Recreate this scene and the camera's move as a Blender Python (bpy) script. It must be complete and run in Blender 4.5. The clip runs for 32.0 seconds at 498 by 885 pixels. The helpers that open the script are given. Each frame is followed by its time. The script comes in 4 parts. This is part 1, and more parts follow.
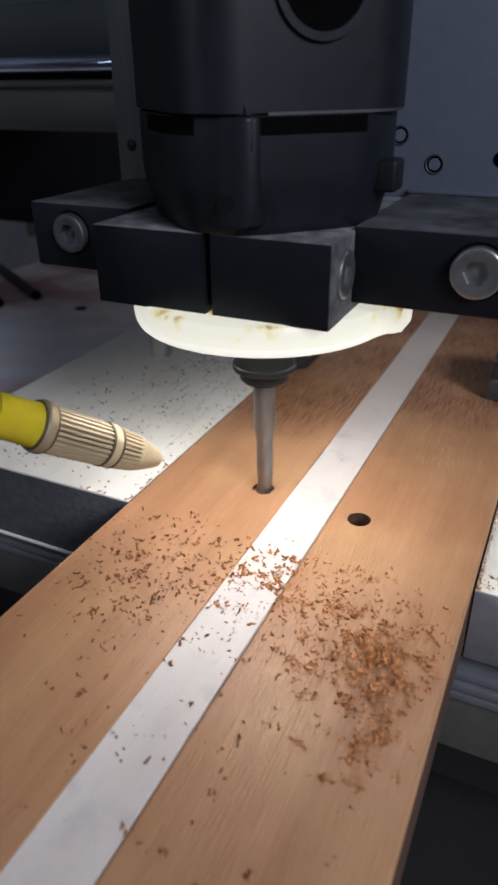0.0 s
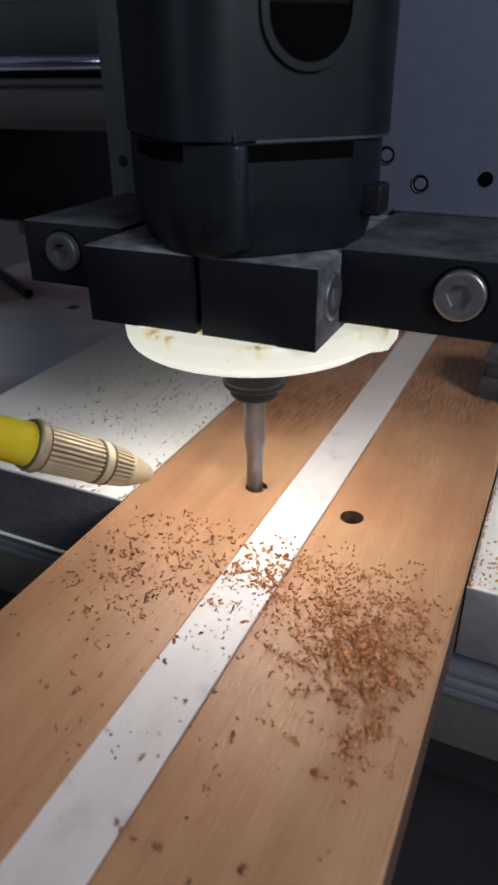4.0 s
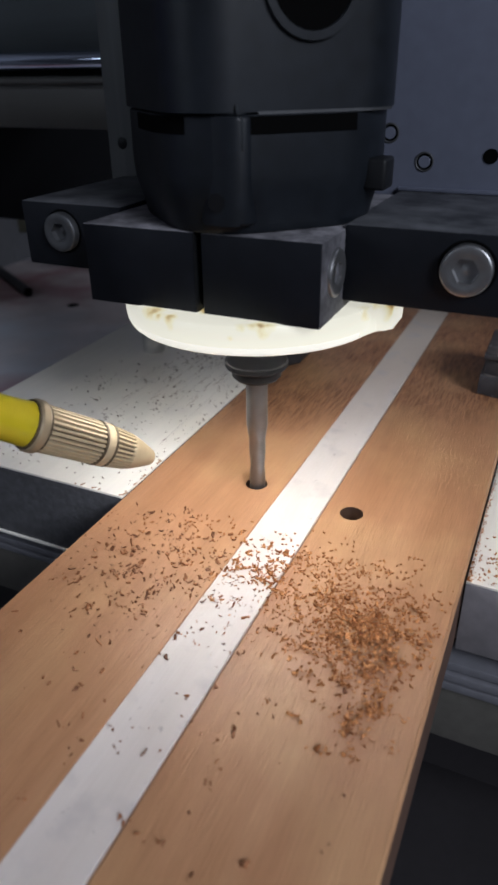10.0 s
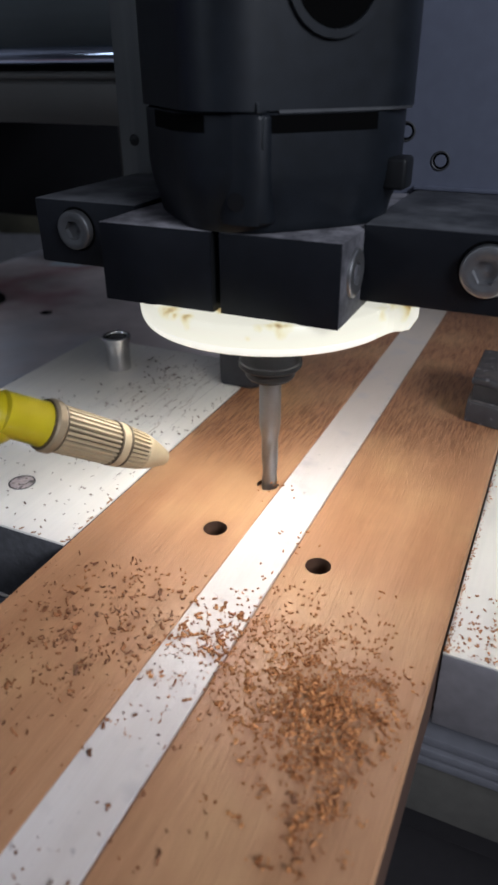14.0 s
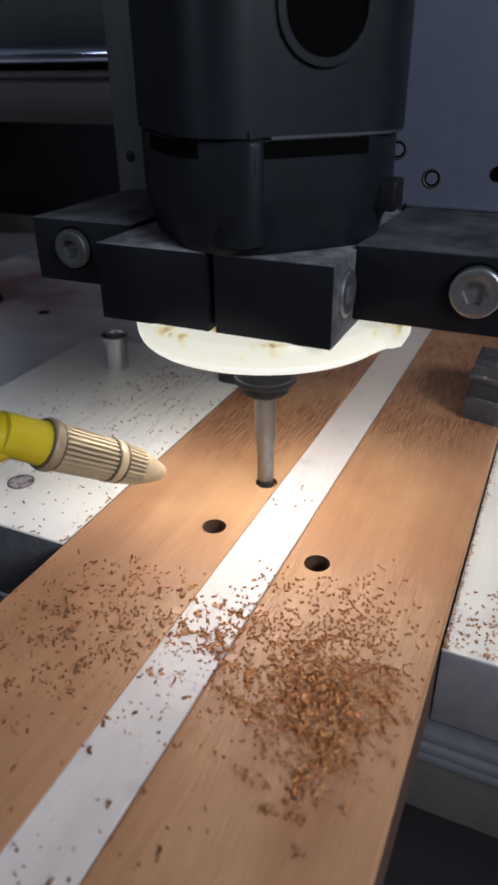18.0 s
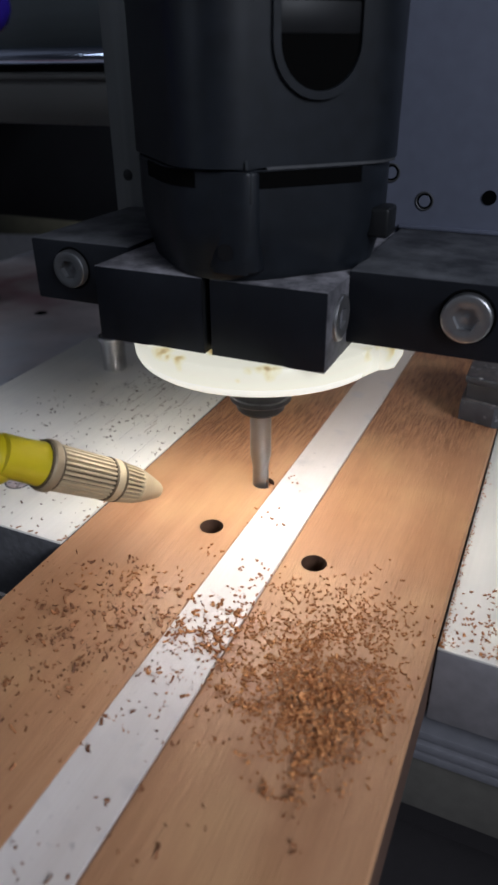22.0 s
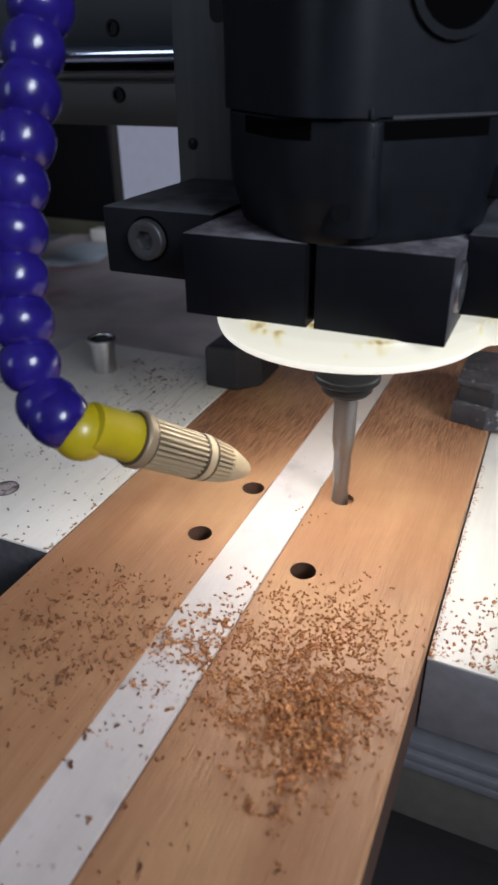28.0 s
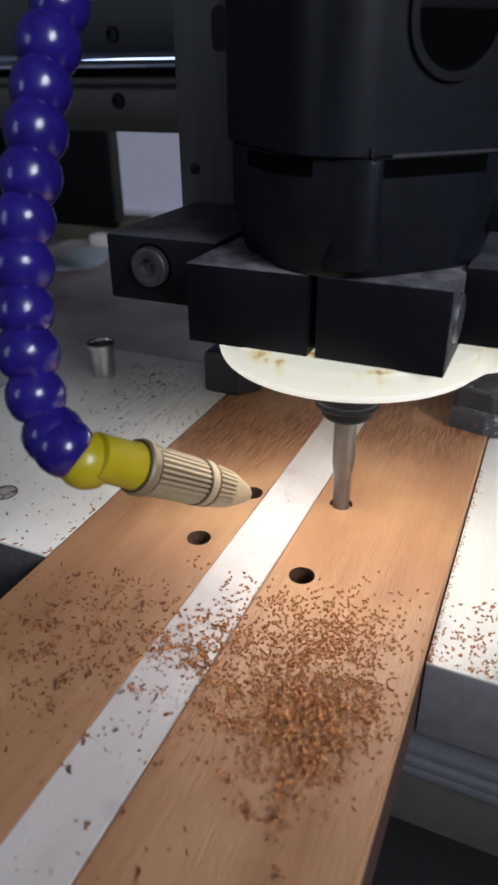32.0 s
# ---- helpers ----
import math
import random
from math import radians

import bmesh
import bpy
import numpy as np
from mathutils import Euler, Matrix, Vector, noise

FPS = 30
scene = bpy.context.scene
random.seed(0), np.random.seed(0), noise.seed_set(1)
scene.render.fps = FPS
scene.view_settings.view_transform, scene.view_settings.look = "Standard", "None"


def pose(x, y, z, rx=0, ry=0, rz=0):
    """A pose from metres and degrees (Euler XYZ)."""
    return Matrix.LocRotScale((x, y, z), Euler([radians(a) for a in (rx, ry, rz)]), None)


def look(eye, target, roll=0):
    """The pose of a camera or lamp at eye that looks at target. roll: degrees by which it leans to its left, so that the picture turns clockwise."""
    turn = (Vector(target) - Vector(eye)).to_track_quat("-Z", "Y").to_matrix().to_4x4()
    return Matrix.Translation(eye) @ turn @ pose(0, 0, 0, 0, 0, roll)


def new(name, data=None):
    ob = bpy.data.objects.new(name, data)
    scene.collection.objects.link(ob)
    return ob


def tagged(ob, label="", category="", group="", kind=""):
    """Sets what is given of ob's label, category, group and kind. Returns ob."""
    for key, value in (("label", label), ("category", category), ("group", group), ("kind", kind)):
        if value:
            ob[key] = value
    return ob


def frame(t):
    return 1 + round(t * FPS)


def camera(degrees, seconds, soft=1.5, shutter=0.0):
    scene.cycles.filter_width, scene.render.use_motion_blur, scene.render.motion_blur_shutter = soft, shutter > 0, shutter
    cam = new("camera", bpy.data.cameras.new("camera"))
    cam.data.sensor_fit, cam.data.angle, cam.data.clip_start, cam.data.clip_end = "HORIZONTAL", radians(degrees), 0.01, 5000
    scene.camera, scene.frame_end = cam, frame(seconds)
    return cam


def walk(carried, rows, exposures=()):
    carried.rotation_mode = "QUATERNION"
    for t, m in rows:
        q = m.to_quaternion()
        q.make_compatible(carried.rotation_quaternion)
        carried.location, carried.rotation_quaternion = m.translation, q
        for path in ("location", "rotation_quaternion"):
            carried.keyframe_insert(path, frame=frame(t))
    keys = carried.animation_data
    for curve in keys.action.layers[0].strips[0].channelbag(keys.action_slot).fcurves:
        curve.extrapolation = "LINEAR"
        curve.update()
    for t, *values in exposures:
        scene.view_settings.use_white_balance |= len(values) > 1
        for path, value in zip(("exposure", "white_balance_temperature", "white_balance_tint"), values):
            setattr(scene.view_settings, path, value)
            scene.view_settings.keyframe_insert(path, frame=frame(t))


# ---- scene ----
LENS = 39.9
# seconds, place in mm, turn in degrees
CAM = [
    (0.0, 37.4, -143.0, 99.2, 61.70, 0.65, 25.24), (0.5, 37.4, -143.0, 99.3, 61.85, 0.52, 25.21), (1.0, 37.5, -143.0, 99.3, 62.02, 0.47, 25.08),
    (1.5, 37.5, -143.1, 99.4, 61.94, 0.60, 25.01), (2.0, 37.6, -143.1, 99.4, 61.72, 0.69, 25.02), (2.5, 37.6, -143.1, 99.4, 61.72, 0.64, 24.87),
    (3.0, 37.7, -143.1, 99.5, 61.61, 0.74, 24.84), (3.5, 37.7, -143.2, 99.5, 61.57, 0.57, 24.73), (5.5, 37.8, -143.2, 99.6, 61.61, 0.55, 24.55),
    (6.0, 37.8, -143.2, 99.6, 61.55, 0.60, 24.57), (6.5, 37.8, -143.2, 99.6, 61.45, 0.62, 24.56), (7.0, 37.8, -143.2, 99.6, 61.27, 0.68, 24.46),
    (7.5, 37.8, -143.2, 99.6, 61.13, 0.67, 24.48), (8.0, 37.9, -143.2, 99.6, 61.27, 0.60, 24.40), (8.5, 37.9, -143.2, 99.7, 61.36, 0.58, 24.41),
    (9.0, 37.9, -143.3, 99.7, 61.44, 0.59, 24.44), (9.5, 37.9, -143.3, 99.7, 61.46, 0.60, 24.49), (10.0, 38.0, -143.4, 99.8, 61.34, 0.74, 24.56),
    (10.5, 38.0, -143.4, 99.8, 61.26, 0.61, 24.37), (11.0, 38.0, -143.5, 99.9, 61.42, 0.56, 24.33), (11.5, 38.0, -143.5, 99.9, 63.17, 0.48, 24.60),
    (12.0, 38.1, -143.6, 100.0, 61.93, 0.40, 24.92), (12.5, 38.1, -143.7, 100.0, 61.03, 0.42, 24.78), (13.0, 38.1, -143.7, 100.1, 61.03, 0.50, 24.67),
    (13.5, 38.1, -143.7, 100.1, 60.93, 0.57, 24.57), (14.0, 38.1, -143.8, 100.1, 61.03, 0.47, 24.60), (14.5, 38.2, -143.8, 100.1, 60.99, 0.53, 24.56),
    (16.5, 38.3, -143.9, 100.0, 60.81, 0.59, 24.33), (17.0, 38.3, -143.9, 100.0, 60.78, 0.61, 24.31), (17.5, 38.3, -143.9, 100.0, 60.91, 0.59, 24.34),
    (18.0, 38.3, -143.9, 100.0, 60.94, 0.70, 24.35), (18.5, 38.3, -144.0, 100.0, 60.97, 0.69, 24.34), (19.0, 38.3, -144.0, 100.1, 60.97, 0.67, 24.30),
    (19.5, 38.3, -144.0, 100.1, 61.03, 0.62, 24.17), (20.0, 38.3, -144.1, 100.1, 61.05, 0.49, 24.03), (20.5, 38.3, -144.1, 100.1, 60.96, 0.45, 24.01),
    (21.0, 38.3, -144.1, 100.2, 60.96, 0.38, 24.04), (21.5, 38.3, -144.2, 100.2, 61.02, 0.43, 24.07), (22.0, 38.3, -144.2, 100.2, 61.06, 0.42, 24.11),
    (22.5, 38.3, -144.2, 100.2, 61.28, 0.43, 24.13), (23.0, 38.4, -144.2, 100.2, 61.31, 0.51, 24.11), (23.5, 38.4, -144.2, 100.2, 61.13, 0.58, 24.05),
    (24.0, 38.4, -144.2, 100.2, 60.87, 0.46, 23.87), (24.5, 38.5, -144.3, 100.3, 60.65, 0.46, 23.75), (25.0, 38.7, -144.3, 100.5, 60.85, 0.40, 23.79),
    (25.5, 38.8, -144.3, 100.6, 60.86, 0.46, 23.79), (27.5, 39.3, -144.4, 101.2, 60.73, 0.57, 23.83), (28.0, 39.3, -144.4, 101.2, 60.75, 0.61, 23.83),
    (28.5, 39.3, -144.4, 101.2, 60.84, 0.57, 23.78), (29.0, 39.3, -144.4, 101.2, 60.82, 0.64, 23.84), (29.5, 39.3, -144.4, 101.2, 60.92, 0.61, 23.78),
    (30.0, 39.3, -144.4, 101.2, 60.92, 0.57, 23.83), (30.5, 39.3, -144.4, 101.2, 60.99, 0.55, 23.80), (31.0, 39.3, -144.4, 101.2, 60.94, 0.54, 23.79),
    (31.5, 39.3, -144.4, 101.2, 61.05, 0.52, 23.90), (32.0, 39.3, -144.4, 101.2, 61.18, 0.47, 23.76),
]
cam = camera(LENS, 32.0, 3.0)
cam.data.dof.use_dof, cam.data.dof.focus_distance, cam.data.dof.aperture_fstop = True, 0.165, 34.0
EXPOSURES = [(0.0, 0.08), (1.0, 0.12), (3.0, 0.03), (6.0, -0.06), (9.0, -0.03), (10.0, 0.03), (11.0, 0.11), (12.0, -0.05), (13.0, 0.08), (14.0, 0.13), (17.0, 0.10), (18.0, 0.03), (19.0, -0.04), (20.0, -0.06), (22.0, -0.06), (23.0, -0.01), (24.0, -0.07), (25.0, 0.11), (28.0, 0.08), (29.0, 0.08), (30.0, 0.15), (31.0, 0.07), (32.0, -0.07)]
walk(cam, [(t, pose(x * 0.001, y * 0.001, z * 0.001, rx, ry, rz)) for t, x, y, z, rx, ry, rz in CAM], EXPOSURES)

# ---- light ----
world = bpy.data.worlds.new("workshop_night")
scene.world = world
world.use_nodes = True
world.node_tree.nodes["Background"].inputs[0].default_value = (0.35, 0.45, 0.7, 1)
world.node_tree.nodes["Background"].inputs[1].default_value = 0.03
GLOW = 5.0       # strength of the ring light's diffuser
WINDOW = 65.0     # watts of daylight in the window


def area(name, eye, target, size, watts, colour):
    d = bpy.data.lights.new(name, "AREA")
    d.shape, d.size, d.size_y, d.energy, d.color = "RECTANGLE", size[0], size[1], watts, colour
    ob = new(name, d)
    ob.matrix_world = look(eye, target)
    return ob


area("window_daylight", (1.79, -1.2, 1.3), (0.5, -1.2, 1.3), (1.0, 0.9), WINDOW, (0.81, 0.87, 1.0))
# fill lamp added to brighten the machine's left and the rod
area("side_fill", (-1.25, -1.79, 0.75), (-1.25, 0.5, 0.75), (0.5, 0.9), 5.5, (0.72, 0.82, 1.0))


# ---- materials ----
def mat(name, base, rough=0.5, metal=0.0, grain=None, bump=0.0, spots=0.0, spec=0.5, coat=0.0, emit=None):
    """grain: scale (1/m) along x, y, z for the fine noise; spots: how far the colour drifts on the large scale."""
    m = bpy.data.materials.new(name)
    m.use_nodes = True
    nt = m.node_tree
    b = nt.nodes["Principled BSDF"]
    b.inputs["Roughness"].default_value, b.inputs["Metallic"].default_value = rough, metal
    b.inputs["Specular IOR Level"].default_value = spec
    b.inputs["Coat Weight"].default_value = coat
    co = nt.nodes.new("ShaderNodeTexCoord")
    mp = nt.nodes.new("ShaderNodeMapping")
    mp.inputs["Scale"].default_value = grain or (300, 300, 300)
    nt.links.new(co.outputs["Object"], mp.inputs["Vector"])
    n1 = nt.nodes.new("ShaderNodeTexNoise")
    n1.inputs["Scale"].default_value, n1.inputs["Detail"].default_value = 1.0, 6.0
    nt.links.new(mp.outputs[0], n1.inputs["Vector"])
    n2 = nt.nodes.new("ShaderNodeTexNoise")
    n2.inputs["Scale"].default_value, n2.inputs["Detail"].default_value = 35.0, 3.0
    nt.links.new(co.outputs["Object"], n2.inputs["Vector"])
    dark = [c * (1 - spots) for c in base]
    lite = [min(1, c * (1 + 0.6 * spots)) for c in base]
    r = nt.nodes.new("ShaderNodeValToRGB")
    r.color_ramp.elements[0].position, r.color_ramp.elements[1].position = 0.3, 0.7
    r.color_ramp.elements[0].color, r.color_ramp.elements[1].color = (*dark, 1), (*lite, 1)
    add = nt.nodes.new("ShaderNodeMath")
    add.operation = "MULTIPLY_ADD"
    add.inputs[1].default_value, add.inputs[2].default_value = 0.5, 0.0
    mixn = nt.nodes.new("ShaderNodeMath")
    mixn.operation = "MULTIPLY_ADD"
    mixn.inputs[1].default_value = 0.5
    nt.links.new(n1.outputs["Fac"], add.inputs[0])
    nt.links.new(n2.outputs["Fac"], mixn.inputs[0])
    nt.links.new(add.outputs[0], mixn.inputs[2])
    nt.links.new(mixn.outputs[0], r.inputs[0])
    nt.links.new(r.outputs[0], b.inputs["Base Color"])
    if bump:
        bp = nt.nodes.new("ShaderNodeBump")
        bp.inputs["Strength"].default_value, bp.inputs["Distance"].default_value = bump, 0.0003
        nt.links.new(n1.outputs["Fac"], bp.inputs["Height"])
        nt.links.new(bp.outputs[0], b.inputs["Normal"])
    if emit:
        b.inputs["Emission Color"].default_value, b.inputs["Emission Strength"].default_value = (*emit[0], 1), emit[1]
    return m


def wood(name, pale, deep, pore, pores, raw, bump, rough, streak, dim_far):
    """Wood whose grain runs along y: drifting bands, fine fibre, short dark pores (stronger towards the far end)."""
    m = bpy.data.materials.new(name)
    m.use_nodes = True
    nt = m.node_tree
    b = nt.nodes["Principled BSDF"]
    co = nt.nodes.new("ShaderNodeTexCoord")

    def tex(scale, detail, rough_=0.55, turn=0.0):
        mp = nt.nodes.new("ShaderNodeMapping")
        mp.inputs["Scale"].default_value = scale
        mp.inputs["Rotation"].default_value = (0, 0, turn)
        nt.links.new(co.outputs["Object"], mp.inputs["Vector"])
        n = nt.nodes.new("ShaderNodeTexNoise")
        n.inputs["Scale"].default_value, n.inputs["Detail"].default_value, n.inputs["Roughness"].default_value = 1.0, detail, rough_
        nt.links.new(mp.outputs[0], n.inputs["Vector"])
        return n.outputs["Fac"]

    def ramp(fac, p0, c0, p1, c1):
        r = nt.nodes.new("ShaderNodeValToRGB")
        e = r.color_ramp.elements
        e[0].position, e[1].position, e[0].color, e[1].color = p0, p1, (*c0, 1), (*c1, 1)
        nt.links.new(fac, r.inputs[0])
        return r.outputs[0]

    def mix(kind, fac, x, y):
        n = nt.nodes.new("ShaderNodeMix")
        n.data_type, n.blend_type = "RGBA", kind
        for k, v in ((0, fac), (6, x), (7, y)):
            if isinstance(v, float):
                n.inputs[k].default_value = v
            elif isinstance(v, tuple):
                n.inputs[k].default_value = (*v, 1)
            else:
                nt.links.new(v, n.inputs[k])
        return n.outputs[2]

    bands = tex((110, 7, 110), 4, 0.6, 0.03)
    cloud = tex((28, 14, 28), 3)
    fibre = tex((2400, 120, 2400), 4, 0.6, 0.015)
    pore_f = tex((2700, 105, 2700), 3, 0.62, 0.05)
    patch = tex((75, 45, 75), 2)
    col = ramp(bands, 0.3, deep, 0.7, pale)
    col = mix("MULTIPLY", 0.5, col, ramp(cloud, 0.32, (0.70, 0.64, 0.59), 0.7, (1.0, 1.0, 1.0)))
    col = mix("MULTIPLY", streak, col, ramp(fibre, 0.3, (0.66, 0.62, 0.58), 0.7, (1.0, 1.0, 1.0)))
    mask = ramp(pore_f, 0.47, (0.0, 0.0, 0.0), 0.54, (1.0, 1.0, 1.0))
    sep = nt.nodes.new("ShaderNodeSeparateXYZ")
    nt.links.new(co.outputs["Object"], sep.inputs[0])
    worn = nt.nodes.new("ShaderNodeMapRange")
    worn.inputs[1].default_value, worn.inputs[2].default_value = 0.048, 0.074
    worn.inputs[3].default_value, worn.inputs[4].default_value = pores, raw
    edge = nt.nodes.new("ShaderNodeMath")      # the change towards the far end follows a ragged line
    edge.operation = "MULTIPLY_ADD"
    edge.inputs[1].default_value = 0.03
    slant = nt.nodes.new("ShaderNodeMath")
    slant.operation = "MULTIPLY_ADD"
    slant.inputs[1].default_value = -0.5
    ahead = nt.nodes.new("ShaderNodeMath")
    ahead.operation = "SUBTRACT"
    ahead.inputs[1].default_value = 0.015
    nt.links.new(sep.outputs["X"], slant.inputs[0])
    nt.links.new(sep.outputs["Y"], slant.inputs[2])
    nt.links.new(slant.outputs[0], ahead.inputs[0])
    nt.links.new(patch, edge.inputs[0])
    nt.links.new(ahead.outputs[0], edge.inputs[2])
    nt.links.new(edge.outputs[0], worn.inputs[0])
    # far end's tone: the weaker light there is put into the colour
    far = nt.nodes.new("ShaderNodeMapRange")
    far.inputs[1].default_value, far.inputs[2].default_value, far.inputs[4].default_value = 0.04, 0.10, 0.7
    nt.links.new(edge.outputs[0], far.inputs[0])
    col = mix("MIX", far.outputs[0], col, dim_far)
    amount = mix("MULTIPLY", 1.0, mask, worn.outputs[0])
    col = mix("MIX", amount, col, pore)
    nt.links.new(col, b.inputs["Base Color"])
    b.inputs["Roughness"].default_value = rough
    bp = nt.nodes.new("ShaderNodeBump")
    bp.inputs["Strength"].default_value, bp.inputs["Distance"].default_value = bump, 0.0004
    h = nt.nodes.new("ShaderNodeMath")
    h.operation = "SUBTRACT"
    nt.links.new(fibre, h.inputs[0])
    nt.links.new(amount, h.inputs[1])
    nt.links.new(h.outputs[0], bp.inputs["Height"])
    nt.links.new(bp.outputs[0], b.inputs["Normal"])
    return m


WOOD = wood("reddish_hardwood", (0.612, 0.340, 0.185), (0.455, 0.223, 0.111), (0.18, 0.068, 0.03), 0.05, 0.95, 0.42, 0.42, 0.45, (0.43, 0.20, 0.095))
MAPLE = wood("pale_maple", (0.83, 0.78, 0.75), (0.77, 0.715, 0.68), (0.55, 0.47, 0.40), 0.08, 0.08, 0.06, 0.5, 0.10, (0.56, 0.45, 0.35))
MELAMINE = mat("white_melamine", (0.78, 0.75, 0.68), 0.45, grain=(700, 30, 700), bump=0.05, spots=0.08)
EDGE = mat("grey_board_edge", (0.225, 0.21, 0.22), 0.8, grain=(300, 300, 300), bump=0.4, spots=0.25)
DARKEDGE = mat("dark_rough_edge", (0.055, 0.055, 0.06), 0.75, grain=(500, 500, 500), bump=0.8, spots=0.5)
ANODISED = mat("black_anodised_aluminium", (0.0066, 0.0076, 0.0105), 0.5, 0.0, bump=0.08, spots=0.3, spec=0.15)
DUSTY = mat("dusty_black_plastic", (0.038, 0.039, 0.046), 0.55, bump=0.3, spots=0.5)
BLACK = mat("black_plastic", (0.0074, 0.0094, 0.0128), 0.42, bump=0.1, spots=0.5, spec=0.29)
DEEP = mat("deep_black_sheet", (0.004, 0.0042, 0.0055), 0.7, spots=0.3, spec=0.2)
# near black for flat pieces that stand in for shade inside openings
HOLE_SHADE = mat("hole_shade_black", (0.0015, 0.0015, 0.0015), 0.9, spec=0.05)
PLATE = mat("blue_grey_plate", (0.136, 0.149, 0.199), 0.45, 0.3, bump=0.05, spots=0.12)
PLATE_SHADE = mat("shaded_plate_grey", (0.092, 0.096, 0.098), 0.5, 0.2, grain=(500, 500, 12), bump=0.08, spots=0.3)
STEEL = mat("bolt_steel", (0.62, 0.62, 0.62), 0.24, 1.0, bump=0.1, spots=0.2)
BOLT = mat("brighter_bolt_steel", (0.35, 0.35, 0.355), 0.36, 0.9, bump=0.15, spots=0.35)
SCREW = mat("pinkish_screw_head", (0.56, 0.47, 0.46), 0.6, 0.1, grain=(900, 900, 900), bump=0.4, spots=0.55)
CRUMB = mat("dark_wood_crumb", (0.16, 0.095, 0.058), 0.8, spots=0.5)
SCATTER = mat("dark_wood_shaving", (0.24, 0.088, 0.03), 0.7, grain=(250, 250, 250), spots=0.5)
GROOVE_SHADE = mat("groove_shade_brass", (0.095, 0.07, 0.042), 0.6, 0.4, bump=0.2, spots=0.3)
AGED = mat("aged_brass", (0.34, 0.265, 0.165), 0.5, 0.4, bump=0.2, spots=0.25)
EDGE_GLINT = mat("black_edge_glint", (0.021, 0.024, 0.027), 0.42, spots=0.6, grain=(400, 400, 150))
UPPER = mat("green_grey_extrusion", (0.038, 0.046, 0.050), 0.5, 0.4, grain=(20, 400, 400), bump=0.05, spots=0.2)
BEAM = mat("brownish_beam", (0.10, 0.093, 0.082), 0.6, 0.2, bump=0.1, spots=0.25)
# right stave's outer side: the shade on it is put into the colour
SHADED_SIDE = mat("shaded_side_wood", (0.085, 0.043, 0.027), 0.75, grain=(300, 40, 300), bump=0.4, spots=0.4)
EAR = mat("black_anodised_ear", (0.0066, 0.0076, 0.0105), 0.5, 0.0, bump=0.08, spots=0.3, spec=0.15)
MARK = mat("brown_scuff", (0.33, 0.25, 0.19), 0.8, grain=(900, 300, 900), spots=0.4)
DULL = mat("dull_dark_steel", (0.078, 0.08, 0.085), 0.55, 0.7, bump=0.2, spots=0.3)
OLIVE = mat("olive_offcut", (0.055, 0.05, 0.03), 0.8, grain=(200, 30, 200), bump=0.2, spots=0.3)
ROD = mat("polished_rod", (0.48, 0.54, 0.67), 0.07, 1.0, grain=(20, 900, 900), spots=0.1)
EXTRUSION = mat("grey_extrusion", (0.068, 0.065, 0.060), 0.5, 0.4, grain=(20, 400, 400), bump=0.05, spots=0.15)
BITSTEEL = mat("carbide_grey", (0.225, 0.225, 0.225), 0.35, 0.9, bump=0.05, spots=0.15)
NUT = mat("blackened_steel", (0.008, 0.0085, 0.0095), 0.46, 0.0, spec=0.18, bump=0.1, spots=0.3)
BRASS = mat("pale_brass", (0.44, 0.355, 0.225), 0.5, 0.3, bump=0.2, spots=0.15)
YELLOW = mat("yellow_plastic", (0.47, 0.37, 0.01), 0.36, spots=0.1, coat=0.2)
BLUE = mat("blue_plastic", (0.019, 0.011, 0.17), 0.22, grain=(420, 420, 420), bump=0.35, spots=0.5, coat=0.2)
PAPER = mat("white_sheet", (0.7, 0.7, 0.74), 0.8, spots=0.05)
PALE_GLOW = mat("glowing_pale_pane", (0.5, 0.5, 0.55), 0.5, grain=(3, 3, 3), spots=0.1, emit=((0.60, 0.62, 0.85), 0.16))
SPLINTER = mat("torn_brown_splinter", (0.33, 0.17, 0.08), 0.8, grain=(400, 400, 400), spots=0.4)
PENCIL = mat("grey_scratch", (0.56, 0.52, 0.49), 0.7, grain=(900, 300, 900), spots=0.4)
BED = mat("worn_spoilboard", (0.54, 0.47, 0.46), 0.8, grain=(60, 60, 60), bump=0.2, spots=0.3)
TABLE = mat("ribbed_table_edge", (0.18, 0.18, 0.20), 0.5, 0.3, bump=0.1, spots=0.2)
FRAME = mat("dark_machine_frame", (0.017, 0.0145, 0.016), 0.6, spots=0.3)
ROOM = mat("workshop_wall", (0.13, 0.13, 0.14), 0.9, grain=(8, 8, 8), spots=0.15)
CHIP = mat("wood_shaving_brown", (0.46, 0.19, 0.065), 0.7, grain=(250, 250, 250), spots=0.3, spec=0.2)


def mottled(m, dark, pale):
    """Each loose piece takes its own shade between dark and pale, over the grain."""
    nt = m.node_tree
    b = nt.nodes["Principled BSDF"]
    old = b.inputs["Base Color"].links[0].from_socket
    geo = nt.nodes.new("ShaderNodeNewGeometry")
    r = nt.nodes.new("ShaderNodeValToRGB")
    e = r.color_ramp.elements
    e[0].color, e[1].color = (*dark, 1), (*pale, 1)
    nt.links.new(geo.outputs["Random Per Island"], r.inputs[0])
    mx = nt.nodes.new("ShaderNodeMix")
    mx.data_type = "RGBA"
    mx.inputs[0].default_value = 0.75
    nt.links.new(old, mx.inputs[6])
    nt.links.new(r.outputs[0], mx.inputs[7])
    nt.links.new(mx.outputs[2], b.inputs["Base Color"])


